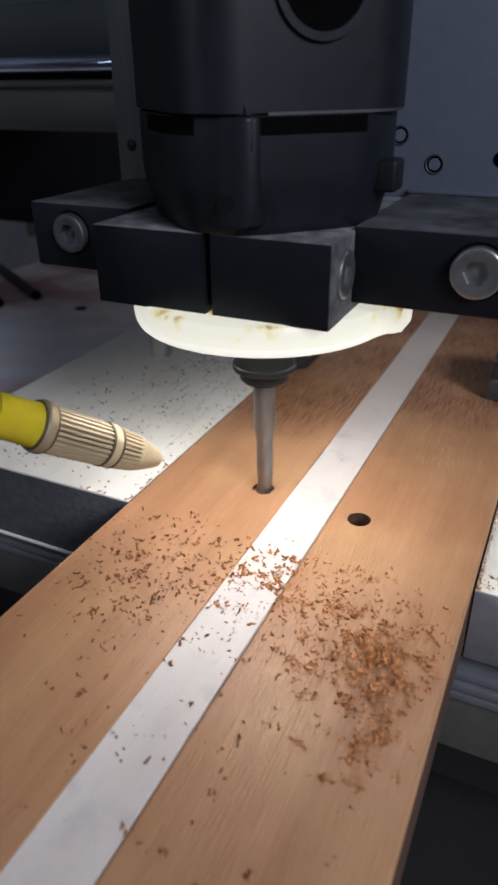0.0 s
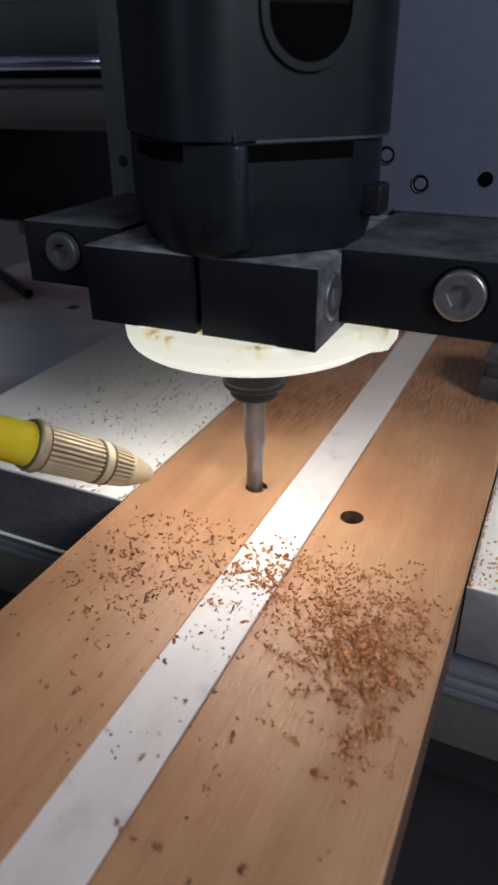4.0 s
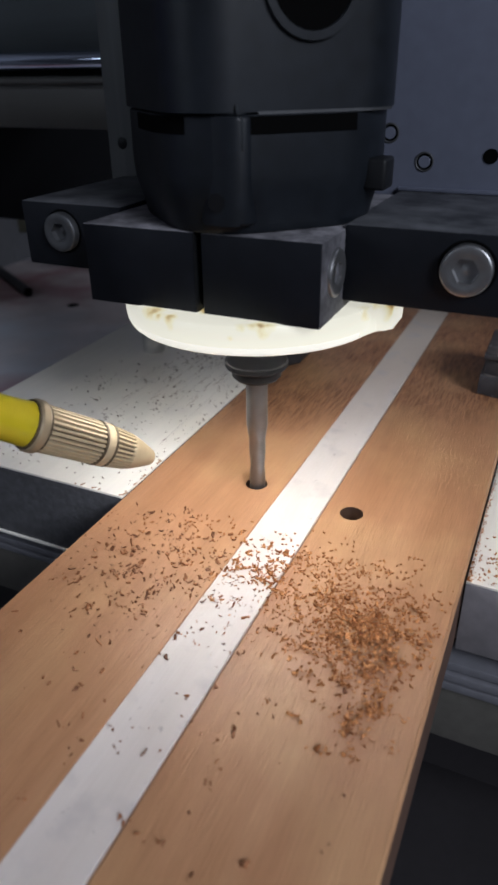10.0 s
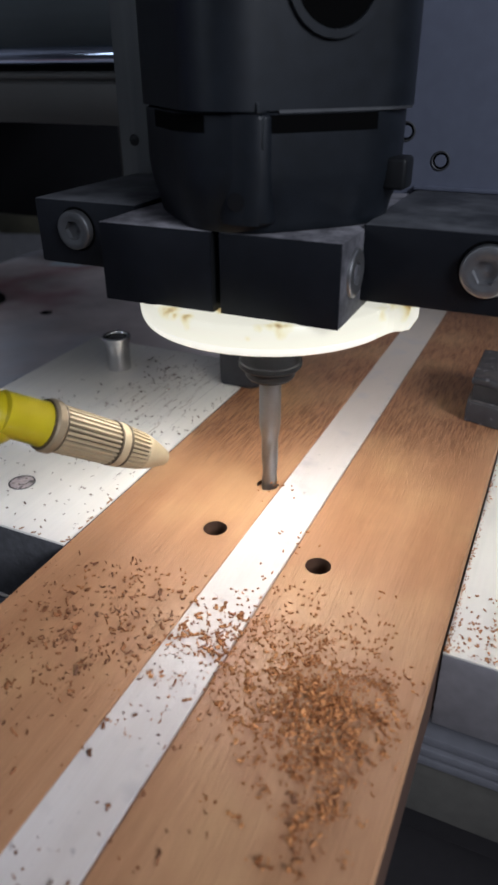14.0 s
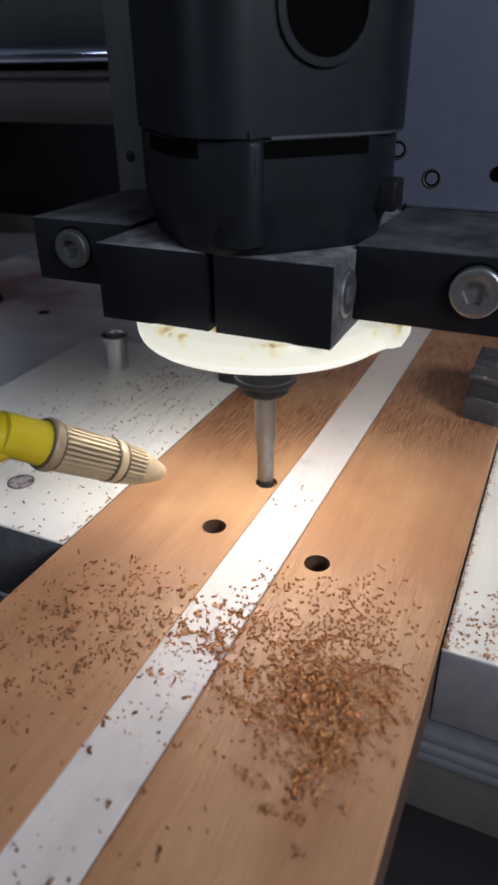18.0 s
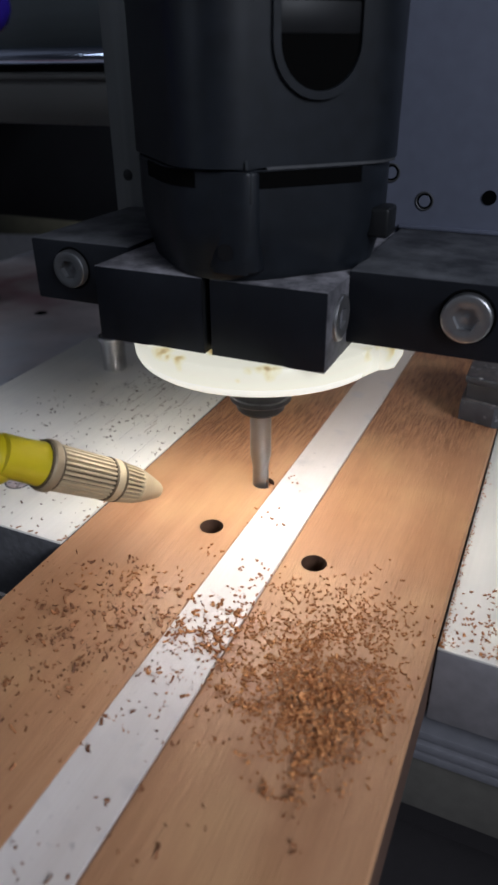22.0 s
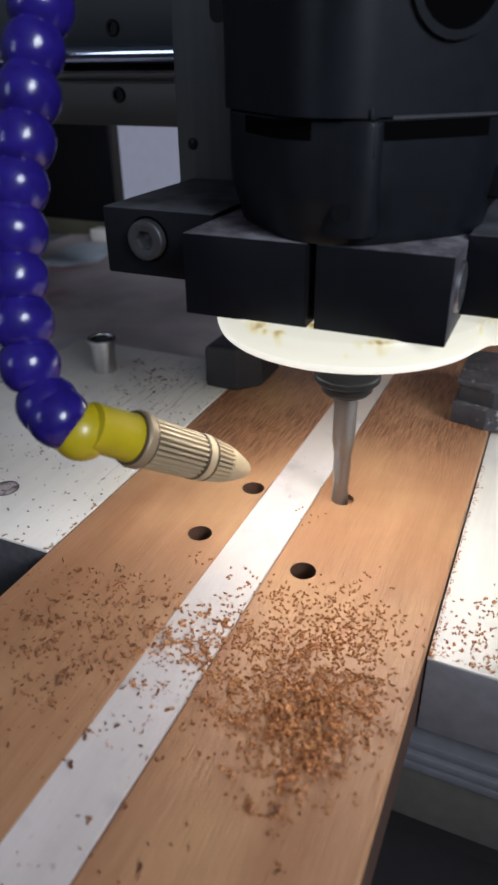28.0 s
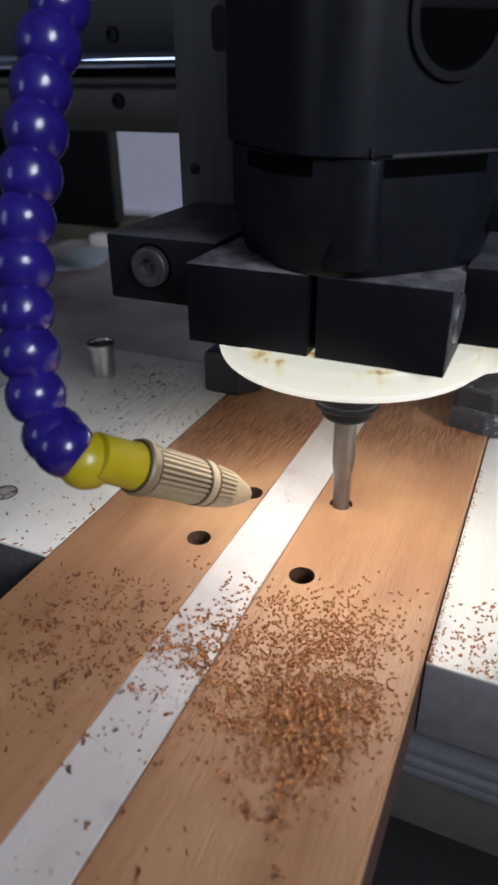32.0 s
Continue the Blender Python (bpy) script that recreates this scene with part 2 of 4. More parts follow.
mottled(CHIP, (0.21, 0.062, 0.019), (0.80, 0.385, 0.16))
mottled(SCATTER, (0.10, 0.034, 0.012), (0.40, 0.155, 0.058))
LED = mat("cream_lit_plastic", (0.34, 0.31, 0.22), 0.4, grain=(70, 70, 160), spots=0.2)
STRIP = mat("led_strip", (0.7, 0.7, 0.66), 0.4, spots=0.05, emit=((1.0, 0.96, 0.915), 5.35 * GLOW))
RIM = mat("white_translucent_rim", (0.45, 0.44, 0.40), 0.4, spots=0.05, emit=((1.0, 0.99, 0.90), 0.72))
BLOCK = mat("smooth_black_block", (0.026, 0.027, 0.031), 0.5, bump=0.15, spots=0.3, spec=0.4)


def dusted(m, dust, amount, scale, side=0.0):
    """Pale wood dust lying on the upper faces, in patches; side: strength of the same tone on faces towards +x."""
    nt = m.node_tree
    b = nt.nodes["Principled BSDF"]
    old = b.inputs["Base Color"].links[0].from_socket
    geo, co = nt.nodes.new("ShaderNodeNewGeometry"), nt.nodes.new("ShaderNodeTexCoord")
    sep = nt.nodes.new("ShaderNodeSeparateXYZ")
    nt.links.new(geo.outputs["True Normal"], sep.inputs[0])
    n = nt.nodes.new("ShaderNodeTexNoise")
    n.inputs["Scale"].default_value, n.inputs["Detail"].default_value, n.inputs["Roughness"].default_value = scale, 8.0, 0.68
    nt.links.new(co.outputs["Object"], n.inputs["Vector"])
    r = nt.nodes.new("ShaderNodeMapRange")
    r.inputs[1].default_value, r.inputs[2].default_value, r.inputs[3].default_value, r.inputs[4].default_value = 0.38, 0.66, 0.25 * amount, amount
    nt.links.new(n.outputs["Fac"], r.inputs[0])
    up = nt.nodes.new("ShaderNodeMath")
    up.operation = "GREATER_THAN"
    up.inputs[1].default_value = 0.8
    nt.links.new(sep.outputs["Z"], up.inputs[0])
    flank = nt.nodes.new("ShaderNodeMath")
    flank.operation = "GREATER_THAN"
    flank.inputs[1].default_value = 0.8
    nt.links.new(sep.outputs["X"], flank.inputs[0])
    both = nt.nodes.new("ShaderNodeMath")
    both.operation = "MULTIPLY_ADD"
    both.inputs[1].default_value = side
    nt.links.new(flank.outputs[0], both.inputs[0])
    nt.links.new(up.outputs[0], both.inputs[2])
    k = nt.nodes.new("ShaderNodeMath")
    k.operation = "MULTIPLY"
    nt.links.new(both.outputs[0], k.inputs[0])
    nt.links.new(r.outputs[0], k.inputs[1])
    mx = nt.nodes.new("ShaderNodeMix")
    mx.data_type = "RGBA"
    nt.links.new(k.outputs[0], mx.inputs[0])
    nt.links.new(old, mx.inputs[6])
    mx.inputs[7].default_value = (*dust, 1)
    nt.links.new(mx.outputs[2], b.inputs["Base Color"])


def stained(m, tint, scale, lo, hi):
    """Blotches of another colour with ragged edges."""
    nt = m.node_tree
    b = nt.nodes["Principled BSDF"]
    old = b.inputs["Base Color"].links[0].from_socket
    co = nt.nodes.new("ShaderNodeTexCoord")
    n = nt.nodes.new("ShaderNodeTexNoise")
    n.inputs["Scale"].default_value, n.inputs["Detail"].default_value = scale, 4.0
    nt.links.new(co.outputs["Object"], n.inputs["Vector"])
    r = nt.nodes.new("ShaderNodeMapRange")
    r.inputs[1].default_value, r.inputs[2].default_value = lo, hi
    nt.links.new(n.outputs["Fac"], r.inputs[0])
    mx = nt.nodes.new("ShaderNodeMix")
    mx.data_type = "RGBA"
    nt.links.new(r.outputs[0], mx.inputs[0])
    nt.links.new(old, mx.inputs[6])
    mx.inputs[7].default_value = (*tint, 1)
    nt.links.new(mx.outputs[2], b.inputs["Base Color"])


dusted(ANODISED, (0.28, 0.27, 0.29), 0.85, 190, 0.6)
dusted(EAR, (0.22, 0.225, 0.24), 0.5, 90)
dusted(DUSTY, (0.16, 0.13, 0.11), 0.6, 300)
stained(BED, (0.50, 0.53, 0.58), 6.0, 0.5, 0.62)
stained(BED, (0.30, 0.09, 0.105), 9.0, 0.52, 0.66)
stained(WOOD, (0.62, 0.39, 0.19), 30.0, 0.46, 1.0)
stained(WOOD, (0.38, 0.18, 0.085), 21.0, 0.56, 1.0)
stained(DUSTY, (0.30, 0.30, 0.31), 480.0, 0.61, 0.72)
stained(SCREW, (0.12, 0.10, 0.10), 700.0, 0.55, 0.62)
stained(MAPLE, (0.50, 0.46, 0.45), 90.0, 0.56, 0.80)
stained(MAPLE, (0.36, 0.31, 0.30), 330.0, 0.66, 0.78)
stained(MELAMINE, (0.66, 0.63, 0.60), 45.0, 0.55, 0.8)


def scorched(m, places, size):
    """Burnt brown spots with ragged edges at given places (mm) on lit plastic."""
    nt = m.node_tree
    b = nt.nodes["Principled BSDF"]
    co = nt.nodes.new("ShaderNodeTexCoord")
    n = nt.nodes.new("ShaderNodeTexNoise")
    n.inputs["Scale"].default_value, n.inputs["Detail"].default_value = 260.0, 6.0
    nt.links.new(co.outputs["Object"], n.inputs["Vector"])
    low = None
    for p, k in places:
        d = nt.nodes.new("ShaderNodeVectorMath")
        d.operation = "DISTANCE"
        d.inputs[1].default_value = [v * 0.001 for v in p]
        nt.links.new(co.outputs["Object"], d.inputs[0])
        s = nt.nodes.new("ShaderNodeMath")
        s.operation = "MULTIPLY"
        s.inputs[1].default_value = 1000.0 / (size * k)
        nt.links.new(d.outputs["Value"], s.inputs[0])
        if low is None:
            low = s.outputs[0]
        else:
            mn = nt.nodes.new("ShaderNodeMath")
            mn.operation = "MINIMUM"
            nt.links.new(low, mn.inputs[0])
            nt.links.new(s.outputs[0], mn.inputs[1])
            low = mn.outputs[0]
    ad = nt.nodes.new("ShaderNodeMath")
    ad.operation = "MULTIPLY_ADD"
    ad.inputs[1].default_value = 2.6
    nt.links.new(n.outputs["Fac"], ad.inputs[0])
    nt.links.new(low, ad.inputs[2])
    r = nt.nodes.new("ShaderNodeValToRGB")
    e = r.color_ramp.elements
    e[0].position, e[0].color = 0.56, (0.36, 0.20, 0.05, 1)
    e[1].position, e[1].color = 1.0, (1.0, 0.99, 0.88, 1)
    for at, colour in ((0.66, (0.74, 0.57, 0.24, 1)), (0.80, (0.96, 0.91, 0.64, 1))):
        e.new(at).color = colour
    half = nt.nodes.new("ShaderNodeMath")
    half.operation = "MULTIPLY"
    half.inputs[1].default_value = 0.5
    nt.links.new(ad.outputs[0], half.inputs[0])
    nt.links.new(half.outputs[0], r.inputs[0])
    nt.links.new(r.outputs[0], b.inputs["Emission Color"])
    # light wells up from the lower edge
    sep = nt.nodes.new("ShaderNodeSeparateXYZ")
    nt.links.new(co.outputs["Object"], sep.inputs[0])
    up = nt.nodes.new("ShaderNodeMapRange")
    up.inputs[1].default_value, up.inputs[2].default_value, up.inputs[3].default_value, up.inputs[4].default_value = 0.0505, 0.0562, 0.75, 0.58
    nt.links.new(sep.outputs["Z"], up.inputs[0])
    nt.links.new(up.outputs[0], b.inputs["Emission Strength"])


scorched(LED, (((-11.6, -26.8, 56.0), 1.0), ((-9.4, -28.6, 55.9), 0.6), ((-6.6, -29.4, 55.8), 0.75), ((14.6, -26.0, 56.0), 0.7), ((13.0, -26.9, 55.9), 0.8), ((11.4, -27.7, 55.8), 0.8), ((9.8, -28.6, 55.4), 0.6), ((7.6, -29.4, 53.4), 0.35), ((29.4, -8.0, 56.0), 0.9), ((33.3, 1.0, 55.6), 0.9), ((32.2, -3.2, 55.7), 0.95), ((30.6, -5.6, 55.9), 0.9), ((-2.0, -22.5, 56.1), 0.8), ((-24.0, -18.6, 56.0), 0.5)), 3.8)
DIFFUSER = mat("glowing_diffuser", (0.8, 0.8, 0.78), 0.4, emit=((1.0, 0.96, 0.91), 0.3 * GLOW))
# walls darker than the wood: the shade inside the bores put into colour
BORE_SHADE = mat("shaded_bore_wall", (0.085, 0.04, 0.021), 0.7, grain=(400, 400, 400), bump=0.3, spots=0.4)


# ---- mesh tools (all in mm) ----
def box(x0, x1, y0, y1, z0, z1, bevel=0.0, seg=2):
    bm = bmesh.new()
    bmesh.ops.create_cube(bm, size=1)
    for v in bm.verts:
        v.co = Vector(((x0 + x1) / 2 + v.co.x * (x1 - x0), (y0 + y1) / 2 + v.co.y * (y1 - y0), (z0 + z1) / 2 + v.co.z * (z1 - z0)))
    if bevel:
        bmesh.ops.bevel(bm, geom=bm.edges[:], offset=bevel, segments=seg, affect="EDGES", profile=0.5)
    return bm


def join(*bms):
    out = bmesh.new()
    for b in bms:
        me = bpy.data.meshes.new("tmp")
        b.to_mesh(me)
        b.free()
        out.from_mesh(me)
        bpy.data.meshes.remove(me)
    return out


def turned(bm, m):
    bmesh.ops.transform(bm, matrix=m, verts=bm.verts[:])
    return bm


def lathe(profile, n=32):
    """A turned shape round z from (radius, height) pairs; closed at both ends when the radius is zero there."""
    bm = bmesh.new()
    rings = []
    for r, z in profile:
        if r < 1e-6:
            rings.append([bm.verts.new((0, 0, z))])
        else:
            rings.append([bm.verts.new((r * math.cos(2 * math.pi * i / n), r * math.sin(2 * math.pi * i / n), z)) for i in range(n)])
    for a, b in zip(rings, rings[1:]):
        for i in range(n):
            j = (i + 1) % n
            if len(a) == 1 and len(b) > 1:
                bm.faces.new((a[0], b[j], b[i]))
            elif len(b) == 1 and len(a) > 1:
                bm.faces.new((a[i], a[j], b[0]))
            elif len(a) > 1:
                bm.faces.new((a[i], a[j], b[j], b[i]))
    bmesh.ops.recalc_face_normals(bm, faces=bm.faces[:])
    return bm


def prism(outline, z0, z1, bevel=0.0, top=1.0, seg=2):
    """An upright prism over an outline of (x, y); top: how far the upper outline is drawn in."""
    bm = bmesh.new()
    lo = [bm.verts.new((x, y, z0)) for x, y in outline]
    hi = [bm.verts.new((x * top, y * top, z1)) for x, y in outline]
    n = len(lo)
    bm.faces.new(lo[::-1])
    bm.faces.new(hi)
    for i in range(n):
        bm.faces.new((lo[i], lo[(i + 1) % n], hi[(i + 1) % n], hi[i]))
    if bevel:
        rim = [e for e in bm.edges if abs(e.verts[0].co.z - e.verts[1].co.z) < 1e-6]
        bmesh.ops.bevel(bm, geom=rim, offset=bevel, segments=seg, affect="EDGES", profile=0.5)
    bmesh.ops.recalc_face_normals(bm, faces=bm.faces[:])
    return bm


def rounded(w, d, r, n=8, cx=0.0, cy=0.0):
    pts = []
    for k, (sx, sy) in enumerate(((1, 1), (-1, 1), (-1, -1), (1, -1))):
        for i in range(n + 1):
            a = math.pi / 2 * (k + i / n)
            pts.append((cx + sx * (w - r) + r * math.cos(a), cy + sy * (d - r) + r * math.sin(a)))
    return pts


def along(a, b):
    """A pose at a whose z axis points to b."""
    a, b = Vector(a), Vector(b)
    return Matrix.Translation(a) @ (b - a).to_track_quat("Z", "Y").to_matrix().to_4x4()


def part(name, bm, material, parent=None, label="", m=None, sharp=0.6):
    bmesh.ops.scale(bm, vec=(0.001, 0.001, 0.001), verts=bm.verts[:])
    for e in bm.edges:
        e.smooth = len(e.link_faces) == 2 and e.calc_face_angle(0) < sharp
    for f in bm.faces:
        f.smooth = True
    me = bpy.data.meshes.new(name)
    bm.to_mesh(me)
    bm.free()
    me.materials.append(material)
    ob = new(name, me)
    if parent:
        ob.parent = parent
    if m is not None:
        ob.matrix_basis = m
    if label:
        tagged(ob, label)
    return ob


def mm(x, y, z, rx=0, ry=0, rz=0):
    return pose(x * 0.001, y * 0.001, z * 0.001, rx, ry, rz)


BED_THINGS = []      # what rides on the sliding bed


def on_bed(ob):
    BED_THINGS.append(ob)
    return ob

# ---- the room and the machine's frame ----
room = tagged(new("workshop_room"), "dim workshop with plain grey walls", "room", kind="structure")
part("floor", box(-1800, 1800, -1800, 1800, -1000, -950), ROOM, room)
part("ceiling", box(-1800, 1800, -1800, 1800, 2000, 2050), ROOM, room)
part("wall_north", box(-1800, 1800, 1800, 1850, -950, 2000), ROOM, room)
part("wall_south", join(box(-1800, -1500, -1850, -1800, -950, 2000), box(-1000, 1800, -1850, -1800, -950, 2000), box(-1500, -1000, -1850, -1800, -950, 300), box(-1500, -1000, -1850, -1800, 1200, 2000)), ROOM, room)
part("wall_west", box(-1850, -1800, -1800, 1800, -950, 2000), ROOM, room)
part("wall_east", join(box(1800, 1850, -1800, -1750, -950, 2000), box(1800, 1850, -650, 1800, -950, 2000), box(1800, 1850, -1750, -650, -950, 800), box(1800, 1850, -1750, -650, 1800, 2000)), ROOM, room)
window = tagged(new("window_1"), "wide workshop window with a grey frame", "window", kind="structure")
part("window_frame", join(box(1795, 1850, -1750, -1700, 800, 1800), box(1795, 1850, -700, -650, 800, 1800), box(1795, 1850, -1700, -700, 800, 850), box(1795, 1850, -1700, -700, 1750, 1800)), EXTRUSION, window)

# unseen opening, added to house the fill lamp
window_c = tagged(new("fill_window"), "added narrow window, unseen, with a grey frame", "window", kind="structure")
part("window_frame", join(box(-1540, -1500, -1850, -1795, 260, 1240), box(-1000, -960, -1850, -1795, 260, 1240), box(-1500, -1000, -1850, -1795, 260, 300), box(-1500, -1000, -1850, -1795, 1200, 1240)), EXTRUSION, window_c)

frame_base = tagged(new("machine_base"), "dark steel base frame under the sliding bed", "machine base", kind="structure")
part("base_plate", box(-420, 420, -330, 700, -160, -140, 2), FRAME, frame_base)
for x in (-260, 220):
    part("bed_rail", box(x, x + 40, -330, 700, -140, -96, 1), FRAME, frame_base)
for x in (-400, 380):
    part("side_beam", box(x, x + 40, -330, 700, -140, -96, 1), FRAME, frame_base)
for x, y in ((-400, -300), (360, -300), (-400, 640), (360, 640)):
    part("leg", box(x, x + 40, y, y + 40, -950, -160, 2), FRAME, frame_base)

# the gantry's cross beam with its bright rod
gantry = tagged(new("gantry_beam"), "grey aluminium gantry cross beam with a bright steel guide rod", "gantry beam")
GY = 85
part("lower_extrusion", join(box(-330, 300, GY, GY + 22, 80.5, 94.2, 0.5), box(-330, 300, GY + 1.5, GY + 22, 94.2, 97.8)), EXTRUSION, gantry)
part("upper_extrusion", join(box(-330, 300, GY, GY + 22, 105.5, 122, 0.5), box(-330, 300, GY + 1.2, GY + 22, 122, 126)), UPPER, gantry)
part("web", box(-330, 300, GY + 14, GY + 24, 97, 106), FRAME, gantry)
part("guide_rod", turned(lathe([(0, 0), (3.0, 0), (3.0, 625), (0, 625)], 24), Matrix.Translation((-328, GY + 1.0, 102.9)) @ Euler((0, radians(90), 0)).to_matrix().to_4x4()), ROD, gantry, "polished steel rod")
part("rod_ledge", box(-330, 300, GY - 0.6, GY + 3, 95.2, 97.4, 0.6), EXTRUSION, gantry)
for x in (-262.3, -187.3, -112.3, -37.3, 37.7, 112.7, 187.7):
    for z in (110.7, 90.5):
        bolt = part("socket_bolt", turned(lathe([(0, 0), (2.6, 0), (2.6, 0.5), (2.1, 0.9), (1.5, 0.9), (1.4, 0.1), (0, 0.1)], 20), Matrix.Translation((x, GY, z)) @ Euler((radians(90), 0, 0)).to_matrix().to_4x4()), NUT, gantry)
for x in (-350, 300):
    part("upright", box(x, x + 20, GY - 30, GY + 90, -96, 150, 1), FRAME, gantry, "dark upright side plate")

far_pane = tagged(new("pale_backdrop"), "pale glowing pane in a frame far behind the machine", "window", kind="structure")
# stands for a pale panel; its brightness is given as glow
part("pane", box(-1300, -650, 1790, 1796, -300, 900), PALE_GLOW, far_pane, "pale pane with its brightness put into glow")
part("window_frame", join(box(-1340, -1300, 1770, 1799, -340, 940), box(-650, -610, 1770, 1799, -340, 940), box(-1300, -650, 1770, 1799, 900, 940), box(-1300, -650, 1770, 1799, -340, -300), box(-995, -970, 1780, 1798, -300, 900)), PAPER, far_pane)
part("rear_cover", box(-352, -209.5, 216, 222, 14, 160, 1), DEEP, gantry, "black rear cover")
part("cover_post", box(-209.5, -206.0, 217, 222.5, 18, 160, 0.4), EXTRUSION, gantry, "thin brownish upright post")
for z in (110, 150):
    part("cover_bracket", box(-350, -206.5, GY + 20, 218, z, z + 6), FRAME, gantry)

# ---- the sliding bed ----
bed = on_bed(tagged(new("sliding_bed"), "worn grey spoilboard bed with ribbed edge and red stains", "machine bed"))
part("spoilboard", box(-330, 300, -5.5, 420, -27, -24, 0.4), BED, bed, "worn grey-white top with reddish stains")
for k in range(3):
    part("rib", box(-330, 300, -13.6 - 0.5 * (k % 2), 420, -30.1 - 3.4 * k, -27.6 - 3.4 * k, 0.4), TABLE, bed)
for x, y, r in ((-172, 80, 4.2), (-173, 95, 3.6), (-226, 177, 3.4), (-205, 60, 3.4), (-240, 100, 3.4)):
    part("bolt_hole", turned(lathe([(0, 0), (r, 0), (r * 1.06, 0.15), (0, 0.15)], 20), Matrix.Translation((x, y, -24.1))), HOLE_SHADE, bed)
part("rib_core", box(-329, 299, -6, 420, -37.9, -27.1), FRAME, bed)
part("bed_beam", box(-330, 300, -12, 420, -56, -37.9, 0.6), BEAM, bed)
part("bed_carriage", box(-260, 260, 10, 400, -95.9, -56, 1), FRAME, bed)


def stave(x0, x1, y0, y1, z0, z1, holes, r, chamfer=0.35, n=28, outer=0):
    """A stave with round holes bored from the top right through."""
    bm = bmesh.new()

    def quad(*c):
        bm.faces.new([bm.verts.new(p) for p in c])
    a, b, c, d = x0 + chamfer, x1 - chamfer, y0 + chamfer, y1 - chamfer
    s = r + 2.0
    cuts = sorted(holes, key=lambda h: h[1])
    y = c
    for hx, hy in cuts:
        quad((a, y, z1), (b, y, z1), (b, hy - s, z1), (a, hy - s, z1))
        quad((a, hy - s, z1), (hx - s, hy - s, z1), (hx - s, hy + s, z1), (a, hy + s, z1))
        quad((hx + s, hy - s, z1), (b, hy - s, z1), (b, hy + s, z1), (hx + s, hy + s, z1))
        ang = [2 * math.pi * (i + 0.5) / n for i in range(n)]
        ring = [(hx + r * math.cos(t), hy + r * math.sin(t)) for t in ang]
        out = []
        for t in ang:
            k = s / max(abs(math.cos(t)), abs(math.sin(t)))
            out.append((hx + k * math.cos(t), hy + k * math.sin(t)))
        for i in range(n):
            j = (i + 1) % n
            quad((*ring[i], z1), (*out[i], z1), (*out[j], z1), (*ring[j], z1))
            quad((*ring[j], z1), (*ring[j], z0 + 0.5), (*ring[i], z0 + 0.5), (*ring[i], z1))
            bm.faces.ensure_lookup_table()
            bm.faces[-1].material_index = 1
        for q in range(4):
            t = math.pi / 4 + q * math.pi / 2
            cx, cy = hx + s * math.copysign(1, math.cos(t)), hy + s * math.copysign(1, math.sin(t))
            i = min(range(n), key=lambda i: (out[i][0] - cx) ** 2 + (out[i][1] - cy) ** 2)
            near = sorted(range(n), key=lambda i: (out[i][0] - cx) ** 2 + (out[i][1] - cy) ** 2)[:2]
            bm.faces.new([bm.verts.new((out[near[0]][0], out[near[0]][1], z1)), bm.verts.new((cx, cy, z1)), bm.verts.new((out[near[1]][0], out[near[1]][1], z1))])
        y = hy + s
    quad((a, y, z1), (b, y, z1), (b, d, z1), (a, d, z1))
    w = z1 - chamfer
    quad((x0, c, w), (a, c, z1), (a, d, z1), (x0, d, w))
    quad((x1, c, w), (x1, d, w), (b, d, z1), (b, c, z1))
    quad((x0, c, w), (x0, d, w), (x0, d, z0), (x0, c, z0))
    quad((x1, c, w), (x1, c, z0), (x1, d, z0), (x1, d, w))
    quad((x0, c, z0), (x1, c, z0), (x1, c, w), (b, c, z1), (a, c, z1), (x0, c, w))
    quad((x0, d, z0), (x0, d, w), (a, d, z1), (b, d, z1), (x1, d, w), (x1, d, z0))
    quad((x0, c, z0), (x0, d, z0), (x1, d, z0), (x1, c, z0))
    bmesh.ops.remove_doubles(bm, verts=bm.verts[:], dist=0.0005)
    bmesh.ops.recalc_face_normals(bm, faces=bm.faces[:])
    for f in bm.faces:
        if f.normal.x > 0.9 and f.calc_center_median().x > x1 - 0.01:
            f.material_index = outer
        if f.normal.z < -0.9 and abs(f.calc_center_median().z - z1) < 0.01:
            f.normal_flip()
    return bm


# ---- the laminated board ----
HOLE_R = 2.95
HOLES = {"a": (0.55, -1.2), "b": (-27.4, 2.2), "c": (-23.45, 25.76), "d": (0.2, 30.1)}
Y0, Y1 = -112, 270
board = on_bed(tagged(new("laminated_board"), "reddish-brown hardwood board with a pale maple stripe", "wooden board"))
part("hardwood_stave", stave(-57.1, -19.6, Y0, Y1, -20, 0, [HOLES["b"], HOLES["c"]], HOLE_R, 0.3), WOOD, board).data.materials.append(BORE_SHADE)
part("maple_stripe", stave(-19.6, -6.75, Y0, Y1, -20, 0.02, [], 1, 0.06), MAPLE, board, "pale maple stripe")
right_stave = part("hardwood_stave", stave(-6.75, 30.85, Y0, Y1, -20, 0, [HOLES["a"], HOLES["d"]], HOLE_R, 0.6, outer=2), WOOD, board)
for extra in (BORE_SHADE, SHADED_SIDE):
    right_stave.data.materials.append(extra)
CORES = {}
for k, (x, y) in HOLES.items():
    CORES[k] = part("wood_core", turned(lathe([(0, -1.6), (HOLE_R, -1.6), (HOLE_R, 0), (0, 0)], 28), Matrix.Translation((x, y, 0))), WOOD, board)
packing = on_bed(tagged(part("packing_sheet", box(-56, 30, -4, 260, -24, -20), EDGE), "thin packing sheet under the board", "packing"))

